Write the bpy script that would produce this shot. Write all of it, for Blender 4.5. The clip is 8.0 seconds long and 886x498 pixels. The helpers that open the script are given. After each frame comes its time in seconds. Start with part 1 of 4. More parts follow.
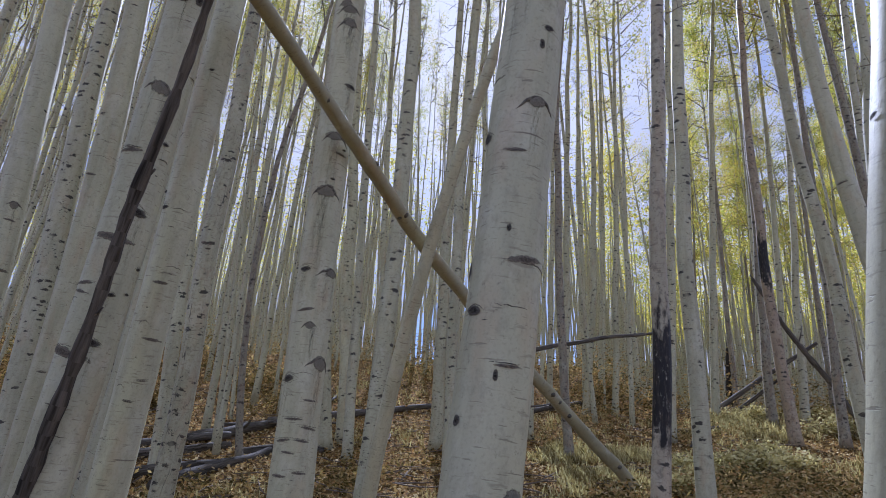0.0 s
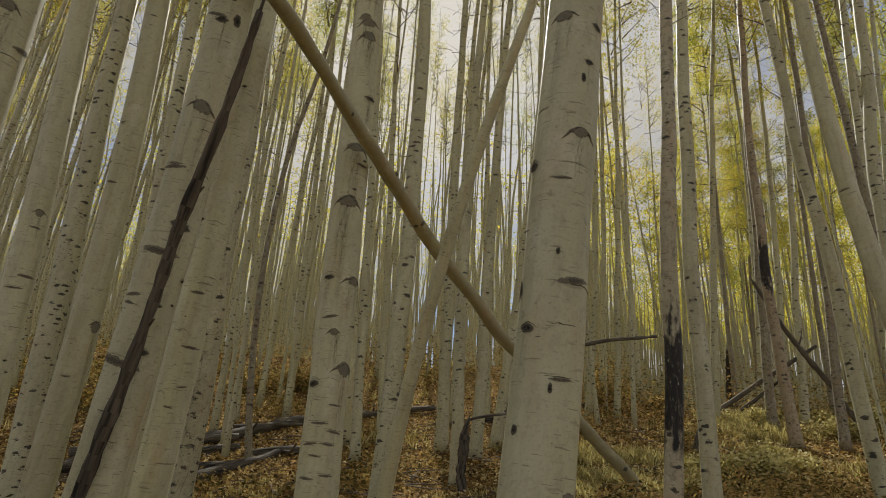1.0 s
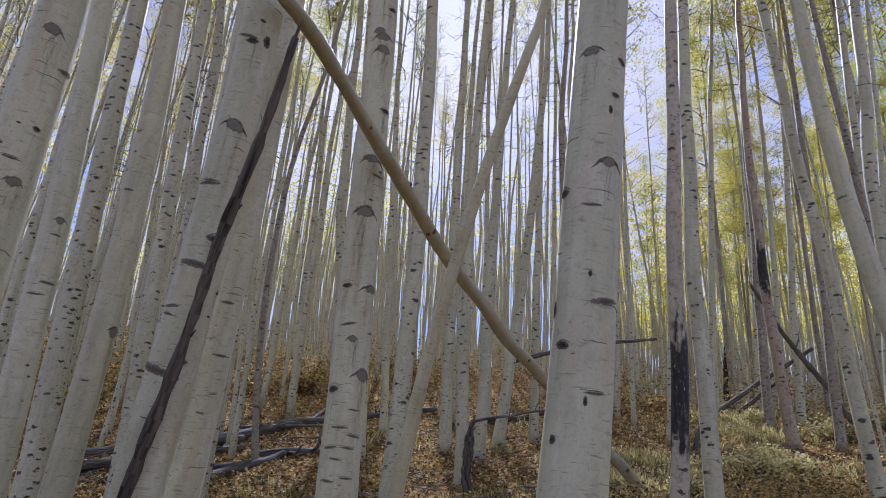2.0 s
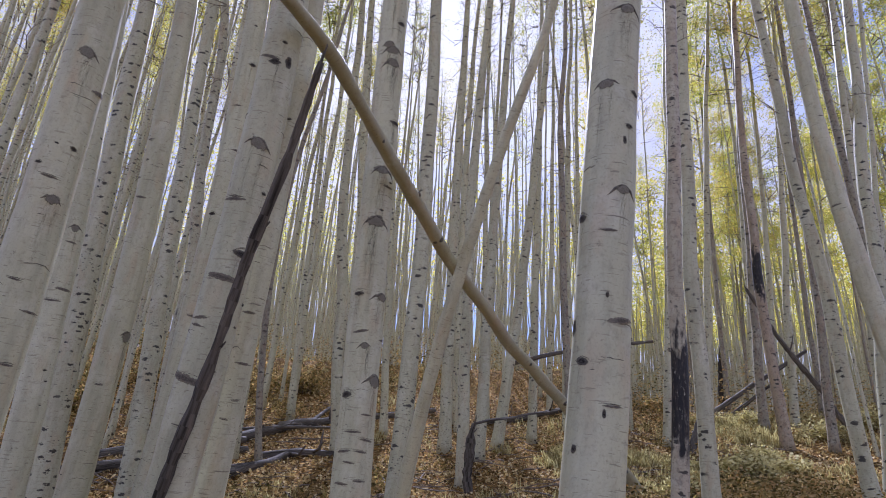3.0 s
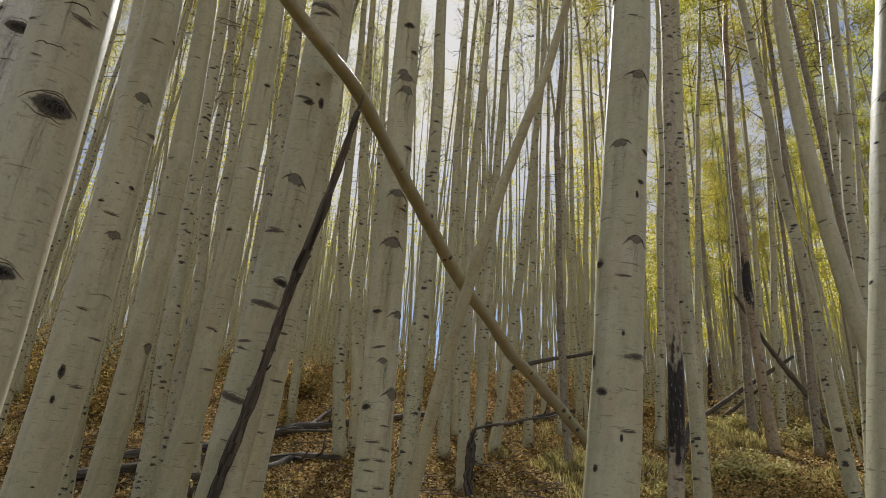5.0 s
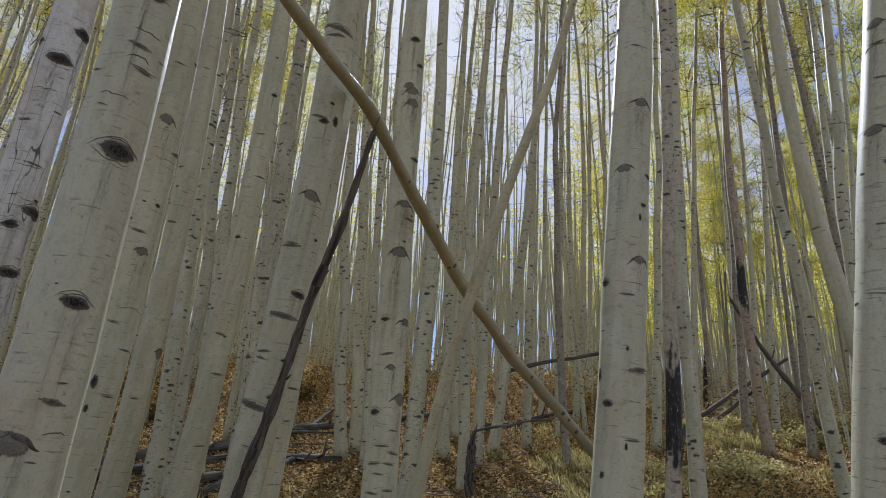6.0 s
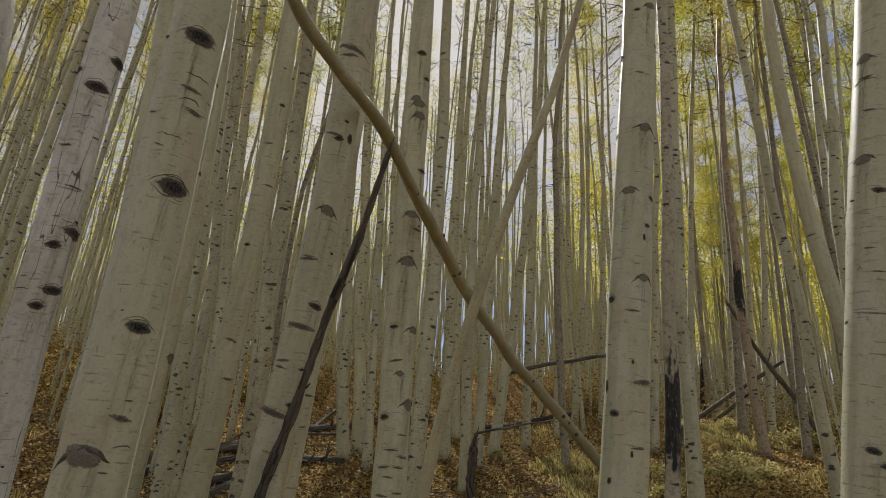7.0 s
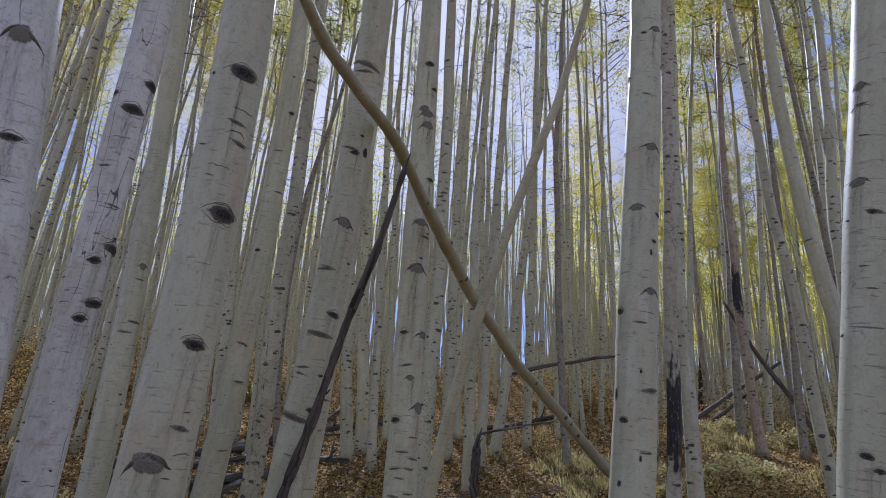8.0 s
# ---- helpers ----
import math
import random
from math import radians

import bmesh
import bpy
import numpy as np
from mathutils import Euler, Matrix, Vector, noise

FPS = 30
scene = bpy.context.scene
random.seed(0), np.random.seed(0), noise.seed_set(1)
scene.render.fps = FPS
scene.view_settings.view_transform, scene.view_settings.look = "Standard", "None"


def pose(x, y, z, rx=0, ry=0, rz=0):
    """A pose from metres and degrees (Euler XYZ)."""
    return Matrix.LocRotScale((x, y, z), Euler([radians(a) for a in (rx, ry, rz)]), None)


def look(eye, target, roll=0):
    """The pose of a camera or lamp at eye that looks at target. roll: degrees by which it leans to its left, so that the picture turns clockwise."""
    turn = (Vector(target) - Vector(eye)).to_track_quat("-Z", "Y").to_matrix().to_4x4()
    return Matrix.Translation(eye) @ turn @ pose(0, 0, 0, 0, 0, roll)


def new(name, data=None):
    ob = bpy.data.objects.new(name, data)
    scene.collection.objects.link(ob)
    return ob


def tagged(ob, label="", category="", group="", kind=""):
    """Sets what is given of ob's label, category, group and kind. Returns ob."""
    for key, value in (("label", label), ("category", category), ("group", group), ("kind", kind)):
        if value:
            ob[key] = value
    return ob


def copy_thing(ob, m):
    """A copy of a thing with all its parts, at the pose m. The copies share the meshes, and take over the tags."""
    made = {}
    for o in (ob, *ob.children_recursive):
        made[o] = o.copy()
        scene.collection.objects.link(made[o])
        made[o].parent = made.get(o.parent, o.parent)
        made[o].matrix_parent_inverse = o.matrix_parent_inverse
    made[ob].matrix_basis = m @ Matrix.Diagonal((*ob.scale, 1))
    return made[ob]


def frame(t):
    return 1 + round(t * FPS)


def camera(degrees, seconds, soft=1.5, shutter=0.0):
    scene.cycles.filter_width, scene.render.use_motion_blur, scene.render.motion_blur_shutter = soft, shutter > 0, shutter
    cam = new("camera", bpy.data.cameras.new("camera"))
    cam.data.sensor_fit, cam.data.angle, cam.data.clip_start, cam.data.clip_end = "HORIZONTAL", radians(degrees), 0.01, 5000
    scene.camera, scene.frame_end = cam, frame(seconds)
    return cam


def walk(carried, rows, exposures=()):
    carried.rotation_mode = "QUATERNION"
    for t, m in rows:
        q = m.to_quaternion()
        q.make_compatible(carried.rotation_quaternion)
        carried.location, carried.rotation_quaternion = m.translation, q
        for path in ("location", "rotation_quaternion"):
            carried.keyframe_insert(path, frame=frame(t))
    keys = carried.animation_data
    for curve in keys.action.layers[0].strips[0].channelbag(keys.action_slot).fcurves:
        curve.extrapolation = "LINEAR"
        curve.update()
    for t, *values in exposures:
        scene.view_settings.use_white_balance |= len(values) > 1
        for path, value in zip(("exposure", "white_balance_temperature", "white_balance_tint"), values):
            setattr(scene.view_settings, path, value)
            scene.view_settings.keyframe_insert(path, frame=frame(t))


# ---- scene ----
cam = camera(73.0, 8.0, soft=1.0)
PATH = [
    (0, (0.000, 0.000, 1.600), (-0.010, 1.879, 2.286), 0.0),
    (0.5, (-0.119, -0.101, 1.607), (-0.127, 1.777, 2.294), 0.0),
    (1, (-0.243, -0.214, 1.617), (-0.244, 1.663, 2.305), 0.0),
    (1.5, (-0.353, -0.327, 1.629), (-0.348, 1.551, 2.318), 0.0),
    (3, (-0.620, -0.685, 1.676), (-0.591, 1.193, 2.364), 0.0),
    (3.5, (-0.693, -0.803, 1.696), (-0.655, 1.075, 2.385), 0.0),
    (4, (-0.763, -0.927, 1.720), (-0.717, 0.952, 2.407), 0.0),
    (4.5, (-0.834, -1.056, 1.741), (-0.781, 0.821, 2.429), 0.0),
    (6, (-1.040, -1.457, 1.799), (-0.967, 0.420, 2.486), 0.0),
    (6.5, (-1.111, -1.592, 1.819), (-1.032, 0.285, 2.505), 0.0),
    (7, (-1.183, -1.721, 1.834), (-1.100, 0.156, 2.522), 0.0),
    (7.5, (-1.262, -1.846, 1.848), (-1.175, 0.030, 2.535), 0.0),
    (8, (-1.342, -1.969, 1.862), (-1.252, -0.093, 2.547), 0.0),
]
walk(cam, [(t, look(eye, target, roll)) for t, eye, target, roll in PATH], exposures=[(0, 0.52, 4700, 24), (0.4, 0.22, 5850, 9), (1.1, 0.15, 6300, 8), (1.5, 0.35, 4800, 23), (2.8, 0.78, 4850, 30), (3.6, 0.82, 4850, 30), (4.0, 0.70, 5000, 25), (4.5, 0.41, 5600, 9), (4.8, 0.27, 5950, 9), (5.7, 0.41, 5100, 21), (6.0, 0.37, 5100, 15), (6.3, 0.15, 6250, 11), (7.2, 0.12, 5880, 12), (7.5, 0.12, 5780, 13), (7.8, 0.17, 5600, 16), (8, 0.3, 4750, 25)])

# ---- daylight: a sun ahead of the camera, high behind the crowns, and the sky ----
SUN_UP, SUN_TURN = 42.0, -0.9
world = bpy.data.worlds.new("autumn_sky")
scene.world = world
world.use_nodes = True
wn, wl = world.node_tree.nodes, world.node_tree.links
sky = wn.new("ShaderNodeTexSky")
sky.sky_type, sky.sun_disc = "NISHITA", False
sky.sun_elevation, sky.sun_rotation = radians(SUN_UP), radians(SUN_TURN)
sky.altitude, sky.dust_density = 2800, 1.5
cloud = wn.new("ShaderNodeTexNoise")
cloud.inputs["Scale"].default_value, cloud.inputs["Detail"].default_value = 2.2, 6
cloud_ramp = wn.new("ShaderNodeMapRange")
cloud_ramp.inputs["From Min"].default_value, cloud_ramp.inputs["From Max"].default_value = 0.31, 0.53
wc = wn.new("ShaderNodeTexCoord")
wl.new(wc.outputs["Generated"], cloud.inputs["Vector"])
wl.new(cloud.outputs["Fac"], cloud_ramp.inputs["Value"])
wmix = wn.new("ShaderNodeMix")
wmix.data_type = "RGBA"
wl.new(cloud_ramp.outputs["Result"], wmix.inputs["Factor"])
wl.new(sky.outputs["Color"], wmix.inputs["A"])
wmix.inputs["B"].default_value = (5.3, 5.1, 5.0, 1)
# thin cloud is brightest and warmest round the sun
near_sun = wn.new("ShaderNodeVectorMath")
near_sun.operation = "DOT_PRODUCT"
wl.new(wc.outputs["Generated"], near_sun.inputs[0])
near_sun.inputs[1].default_value = (math.sin(radians(SUN_TURN)) * math.cos(radians(SUN_UP)), math.cos(radians(SUN_TURN)) * math.cos(radians(SUN_UP)), math.sin(radians(SUN_UP)))
halo = wn.new("ShaderNodeMapRange")
halo.interpolation_type = "SMOOTHSTEP"
for slot, value in (("From Min", 0.90), ("From Max", 1.0), ("To Min", 0.89), ("To Max", 1.35)):
    halo.inputs[slot].default_value = value
wl.new(near_sun.outputs["Value"], halo.inputs["Value"])
bright = wn.new("ShaderNodeVectorMath")
bright.operation = "SCALE"
warm = wn.new("ShaderNodeMapRange")
for slot, value in (("From Min", 0.86), ("From Max", 0.99)):
    warm.inputs[slot].default_value = value
wl.new(near_sun.outputs["Value"], warm.inputs["Value"])
glow = wn.new("ShaderNodeMix")
glow.data_type, glow.blend_type = "RGBA", "MULTIPLY"
wl.new(warm.outputs["Result"], glow.inputs["Factor"])
wl.new(wmix.outputs["Result"], glow.inputs["A"])
glow.inputs["B"].default_value = (1.0, 0.955, 0.86, 1)
wl.new(glow.outputs["Result"], bright.inputs[0])
wl.new(halo.outputs["Result"], bright.inputs["Scale"])
wl.new(bright.outputs["Vector"], wn["Background"].inputs["Color"])
wn["Background"].inputs["Strength"].default_value = 0.092

sun = new("sun", bpy.data.lights.new("sun", "SUN"))
sun.data.energy, sun.data.angle, sun.data.color = 5.0, radians(1.6), (1.0, 0.93, 0.82)
sun_way = Vector((math.sin(radians(SUN_TURN)) * math.cos(radians(SUN_UP)), math.cos(radians(SUN_TURN)) * math.cos(radians(SUN_UP)), math.sin(radians(SUN_UP))))
sun.matrix_world = look(sun_way * 100, (0, 0, 0))


# ---- materials ----
class Mat:
    """A node material in short form."""

    def __init__(self, name, rough=0.8):
        self.m = bpy.data.materials.new(name)
        self.m.use_nodes = True
        self.n, self.l = self.m.node_tree.nodes, self.m.node_tree.links
        self.b = self.n["Principled BSDF"]
        self.b.inputs["Roughness"].default_value = rough
        self.b.inputs["Specular IOR Level"].default_value = 0.25

    def put(self, slot, value):
        if isinstance(value, bpy.types.NodeSocket):
            self.l.new(value, slot)
        else:
            slot.default_value = value

    def coord(self, kind, scale=(1, 1, 1), spread=0.0):
        c = self.n.new("ShaderNodeTexCoord")
        m = self.n.new("ShaderNodeMapping")
        m.inputs["Scale"].default_value = scale
        src = c.outputs[kind]
        if spread:
            o, a = self.n.new("ShaderNodeObjectInfo"), self.n.new("ShaderNodeVectorMath")
            s = self.n.new("ShaderNodeMath")
            s.operation, s.inputs[1].default_value = "MULTIPLY", spread
            self.l.new(o.outputs["Random"], s.inputs[0])
            self.l.new(src, a.inputs[0])
            self.l.new(s.outputs[0], a.inputs[1])
            src = a.outputs[0]
        self.l.new(src, m.inputs["Vector"])
        return m.outputs[0]

    def noise(self, vec, scale, detail=3, rough=0.55):
        t = self.n.new("ShaderNodeTexNoise")
        t.inputs["Scale"].default_value, t.inputs["Detail"].default_value, t.inputs["Roughness"].default_value = scale, detail, rough
        self.l.new(vec, t.inputs["Vector"])
        return t.outputs["Fac"]

    def cells(self, vec, scale, out="Distance", jitter=1.0):
        t = self.n.new("ShaderNodeTexVoronoi")
        t.voronoi_dimensions = "2D"
        t.inputs["Scale"].default_value, t.inputs["Randomness"].default_value = scale, jitter
        self.l.new(vec, t.inputs["Vector"])
        return t.outputs[out]

    def span(self, v, a, b, c=0.0, d=1.0):
        t = self.n.new("ShaderNodeMapRange")
        for k, x in (("From Min", a), ("From Max", b), ("To Min", c), ("To Max", d)):
            t.inputs[k].default_value = x
        self.l.new(v, t.inputs["Value"])
        return t.outputs["Result"]

    def calc(self, op, a, b):
        t = self.n.new("ShaderNodeMath")
        t.operation = op
        self.put(t.inputs[0], a)
        self.put(t.inputs[1], b)
        return t.outputs[0]

    def mix(self, f, a, b, how="MIX"):
        t = self.n.new("ShaderNodeMix")
        t.data_type, t.blend_type = "RGBA", how
        self.put(t.inputs["Factor"], f)
        for s, v in (("A", a), ("B", b)):
            self.put(t.inputs[s], v if isinstance(v, bpy.types.NodeSocket) else (*v, 1))
        return t.outputs["Result"]

    def ramp(self, f, *stops):
        t = self.n.new("ShaderNodeValToRGB")
        e = t.color_ramp.elements
        while len(e) < len(stops):
            e.new(0.5)
        for el, (p, c) in zip(e, stops):
            el.position, el.color = p, (*c, 1)
        self.l.new(f, t.inputs["Fac"])
        return t.outputs["Color"]

    def random(self, island=False):
        if island:
            return self.n.new("ShaderNodeNewGeometry").outputs["Random Per Island"]
        return self.n.new("ShaderNodeObjectInfo").outputs["Random"]

    def bump(self, h, strength=0.3, dist=0.01):
        t = self.n.new("ShaderNodeBump")
        t.inputs["Strength"].default_value, t.inputs["Distance"].default_value = strength, dist
        self.l.new(h, t.inputs["Height"])
        self.l.new(t.outputs[0], self.b.inputs["Normal"])

    def colour(self, c):
        self.put(self.b.inputs["Base Color"], c if isinstance(c, bpy.types.NodeSocket) else (*c, 1))
        return self


def bark(name, pale, shade, knots, peel=0.0, scorch=0.0, cracks=0.0):
    """Aspen bark: smooth and pale, with short cross scars, dark knots and faint streaks; u runs round the trunk, v up it, in metres."""
    k = Mat(name, 0.55)
    k.b.inputs["Specular IOR Level"].default_value = 0.4
    uv = k.coord("UV", (1, 1, 1), 40.0)

    def at(s):
        m = k.n.new("ShaderNodeMapping")
        m.inputs["Scale"].default_value = s
        k.l.new(uv, m.inputs["Vector"])
        return m.outputs[0]

    tone = k.noise(at((1.2, 0.35, 1)), 2.0, 4)
    c = k.mix(k.span(tone, 0.3, 0.7), pale, shade)
    c = k.mix(k.span(k.random(), 0, 1, 0.0, 0.45), c, shade)
    streak = k.noise(at((9, 0.6, 1)), 1.0, 4)
    c = k.mix(k.span(streak, 0.50, 0.74, 0, 0.45), c, (0.27, 0.25, 0.165))
    green = k.noise(at((4, 0.45, 1)), 1.0, 3)
    c = k.mix(k.span(green, 0.50, 0.72, 0, 0.4), c, (0.36, 0.355, 0.22))
    warm = k.noise(at((5, 1.4, 1)), 1.0, 3)
    c = k.mix(k.span(warm, 0.54, 0.74, 0, 0.5), c, (0.47, 0.34, 0.20))
    chalk = k.noise(at((3, 2.2, 1)), 1.0, 5, 0.65)
    c = k.mix(k.span(chalk, 0.54, 0.68, 0, 0.35), c, (0.70, 0.69, 0.55))
    fine = k.noise(at((70, 60, 1)), 1.0, 4)
    c = k.mix(k.span(fine, 0.52, 0.74, 0, 0.30), c, (0.20, 0.165, 0.12))
    mottle = k.noise(at((14, 9, 1)), 1.0, 6, 0.72)
    c = k.mix(k.span(mottle, 0.50, 0.66, 0, 0.32), c, (0.25, 0.215, 0.15))
    crack = k.noise(at((6, 34, 1)), 1.0, 4, 0.6)
    c = k.mix(k.span(crack, 0.62, 0.68, 0, 0.45), c, (0.20, 0.165, 0.12))
    lichen = k.noise(at((26, 20, 1)), 1.0, 4, 0.7)
    c = k.mix(k.span(lichen, 0.62, 0.70, 0, 0.55), c, (0.15, 0.125, 0.09))
    dash = k.noise(at((9, 85, 1)), 1.0, 2, 0.4)
    dashes = k.span(dash, 0.675, 0.71)
    c = k.mix(k.calc("MULTIPLY", dashes, 0.75 if knots else 0.5), c, (0.10, 0.075, 0.055))
    long_dash = k.noise(at((3.0, 52, 1)), 1.0, 1, 0.3)
    marks = k.span(long_dash, 0.765, 0.79)
    c = k.mix(k.calc("MULTIPLY", marks, 0.7), c, (0.12, 0.09, 0.065))
    if knots:
        spot = k.cells(at((3.3, 7.4, 1)), 1.0)
        wob = k.noise(at((22, 40, 1)), 1.0, 2)
        which = k.noise(at((2.3, 1.7, 1)), 1.0, 1)
        uneven = k.noise(at((4.1, 9.0, 1)), 1.0, 1)
        spots = k.span(k.calc("ADD", k.calc("ADD", spot, k.span(uneven, 0.3, 0.7, -0.10, 0.15)), k.calc("MULTIPLY", wob, 0.55)), 0.415, 0.47, 1, 0)
        spots = k.calc("MULTIPLY", spots, k.span(which, 0.44, 0.50))
        speck = k.cells(at((8, 19, 1)), 1.0)
        spots = k.calc("MAXIMUM", spots, k.calc("MULTIPLY", k.span(k.calc("ADD", speck, k.calc("MULTIPLY", wob, 0.2)), 0.2, 0.24, 1, 0), k.span(k.noise(at((3.1, 2.9, 1)), 1.0, 1), 0.57, 0.62)))
        c = k.mix(k.calc("MULTIPLY", spots, 0.95), c, (0.032, 0.028, 0.024))
    if cracks:
        line = k.calc("ABSOLUTE", k.calc("SUBTRACT", k.noise(at((8, 0.9, 1)), 1.0, 2, 0.4), 0.5), 0.0)
        gate = k.span(k.noise(at((2.5, 1.1, 1)), 1.0, 2), 0.46, 0.56)
        c = k.mix(k.calc("MULTIPLY", k.calc("MULTIPLY", k.span(line, 0.002, 0.007, 1, 0), gate), cracks), c, (0.05, 0.045, 0.04))
        c = k.mix(k.span(k.noise(at((7, 9, 1)), 1.0, 3), 0.6, 0.72, 0, 0.35), c, (0.40, 0.27, 0.19))
    if peel:
        flake = k.noise(at((16, 11, 1)), 1.0, 5, 0.7)
        c = k.mix(k.span(flake, 0.54, 0.60, 0, peel), c, (0.07, 0.05, 0.04))
        red = k.noise(at((8, 3, 1)), 1.0, 3)
        c = k.mix(k.span(red, 0.5, 0.7, 0, 0.6 * peel), c, (0.26, 0.16, 0.09))
    if scorch:
        sep = k.n.new("ShaderNodeSeparateXYZ")
        obc = k.n.new("ShaderNodeTexCoord")
        k.l.new(obc.outputs["Object"], sep.inputs[0])
        edge = k.calc("ADD", sep.outputs["Z"], k.calc("MULTIPLY", k.noise(at((9, 3, 1)), 1.0, 4), 2.2))
        low, high = k.span(edge, scorch, scorch + 0.25, 1, 0), k.span(edge, scorch - 1.5, scorch - 1.2, 0, 1)
        flakes = k.span(k.noise(at((24, 9, 1)), 1.0, 5, 0.75), 0.30, 0.40)
        burnt = k.ramp(k.noise(at((40, 7, 1)), 1.0, 4, 0.7), (0.46, (0.010, 0.009, 0.009)), (0.60, (0.035, 0.028, 0.023)), (0.72, (0.17, 0.12, 0.08)))
        c = k.mix(k.calc("MULTIPLY", k.calc("MULTIPLY", low, high), flakes), c, burnt)
    k.colour(c)
    k.bump(k.calc("SUBTRACT", k.noise(at((22, 30, 1)), 1.0, 5), k.calc("MULTIPLY", dashes, 0.6)), 0.28, 0.006)
    return k.m


BARK = {
    "near": bark("aspen_bark", (0.625, 0.61, 0.415), (0.475, 0.46, 0.305), False),
    "pale": bark("white_aspen_bark", (0.80, 0.785, 0.72), (0.63, 0.61, 0.56), False, cracks=0.9),
    "mid": bark("aspen_bark_knotted", (0.625, 0.61, 0.42), (0.46, 0.445, 0.295), True, peel=0.12),
    "rough": bark("aspen_bark_fissured", (0.58, 0.56, 0.40), (0.40, 0.38, 0.26), True, peel=0.25, cracks=0.95),
    "dark": bark("aspen_bark_flaking", (0.36, 0.33, 0.245), (0.23, 0.205, 0.155), True, peel=0.7),
    "scar": bark("aspen_bark_scorched", (0.54, 0.50, 0.37), (0.42, 0.365, 0.26), True, peel=0.4, scorch=4.0),
    "char": bark("aspen_bark_charred", (0.46, 0.38, 0.27), (0.34, 0.26, 0.18), True, peel=0.5, scorch=7.4),
    "pole": bark("stripped_aspen_wood", (0.44, 0.415, 0.265), (0.33, 0.305, 0.185), False),
}


def plain(name, a, b, scale, rough=0.85, bump=0.4, stretch=(1, 1, 1), kind="Object"):
    k = Mat(name, rough)
    v = k.coord(kind, stretch, 7.0)
    f = k.noise(v, scale, 5, 0.6)
    c = k.mix(k.span(f, 0.35, 0.65), a, b)
    c = k.mix(k.span(k.noise(v, scale * 7, 3), 0.5, 0.8, 0, 0.5), c, (a[0] * 0.4, a[1] * 0.4, a[2] * 0.4))
    k.colour(c)
    k.bump(f, bump, 0.01)
    return k.m




def scar_skin(name, core, rim, ragged=0.55):
    """The dark skin of a branch scar: black in its middle, browner outward, with a ragged edge that dies into the bark; u runs outward."""
    k = Mat(name, 0.85)
    sep = k.n.new("ShaderNodeSeparateXYZ")
    k.l.new(k.n.new("ShaderNodeTexCoord").outputs["UV"], sep.inputs[0])
    v = k.coord("Object")
    rag = k.calc("MULTIPLY", k.calc("SUBTRACT", k.noise(v, 48, 4, 0.65), 0.5), ragged)
    out = k.calc("ADD", sep.outputs["X"], rag)
    grain = k.noise(v, 130, 3)
    c = k.mix(k.span(out, 0.35, 0.85), core, rim)
    k.colour(k.mix(k.span(grain, 0.45, 0.75, 0, 0.6), c, (rim[0] * 1.5, rim[1] * 1.5, rim[2] * 1.5)))
    k.bump(grain, 0.6, 0.006)
    clear, s = k.n.new("ShaderNodeBsdfTransparent"), k.n.new("ShaderNodeMixShader")
    k.l.new(k.span(out, 0.70, 0.96), s.inputs[0])
    k.l.new(k.b.outputs[0], s.inputs[1])
    k.l.new(clear.outputs[0], s.inputs[2])
    k.l.new(s.outputs[0], k.n["Material Output"].inputs["Surface"])
    return k.m


EYE = scar_skin("black_eye_scar", (0.014, 0.013, 0.012), (0.13, 0.115, 0.09))
BROW = scar_skin("grey_branch_scar", (0.17, 0.158, 0.122), (0.21, 0.19, 0.145), 0.9)
CUT = scar_skin("cross_scar", (0.085, 0.075, 0.06), (0.22, 0.19, 0.145), 1.1)
KNOT = plain("dark_knot", (0.06, 0.056, 0.05), (0.20, 0.185, 0.15), 55, 0.9, 0.7)
RIDGE = plain("scar_ridge", (0.065, 0.058, 0.047), (0.21, 0.185, 0.14), 40, 0.85)
DEADWOOD = plain("weathered_dead_wood", (0.018, 0.016, 0.014), (0.17, 0.145, 0.115), 1.0, 0.85, 1.0, (26, 1.3, 1), "UV")
LOGWOOD = plain("grey_fallen_wood", (0.05, 0.045, 0.04), (0.20, 0.175, 0.145), 1.0, 0.85, 0.8, (30, 1.8, 1), "UV")
CHAR = plain("charred_wood", (0.012, 0.011, 0.010), (0.07, 0.06, 0.05), 1.0, 0.9, 1.0, (30, 9, 1), "UV")
TWIG = plain("twig_bark", (0.13, 0.10, 0.075), (0.22, 0.18, 0.13), 9)


def foliage(name, stops, see=0.55, rough=0.5, plant=0.12):
    """Thin leaves: a coloured face that also lets the sun through."""
    k = Mat(name, rough)
    k.b.inputs["Specular IOR Level"].default_value = 0.3 if rough < 0.8 else 0.04
    f = k.calc("ADD", k.calc("MULTIPLY", k.random(True), 1 - plant), k.calc("MULTIPLY", k.random(), plant))
    c = k.ramp(f, *stops)
    k.colour(c)
    t, s = k.n.new("ShaderNodeBsdfTranslucent"), k.n.new("ShaderNodeMixShader")
    k.l.new(k.mix(1.0, c, (1.0, 0.98, 0.68), "MULTIPLY"), t.inputs["Color"])
    s.inputs[0].default_value = see
    k.l.new(k.b.outputs[0], s.inputs[1])
    k.l.new(t.outputs[0], s.inputs[2])
    k.l.new(s.outputs[0], k.n["Material Output"].inputs["Surface"])
    return k.m


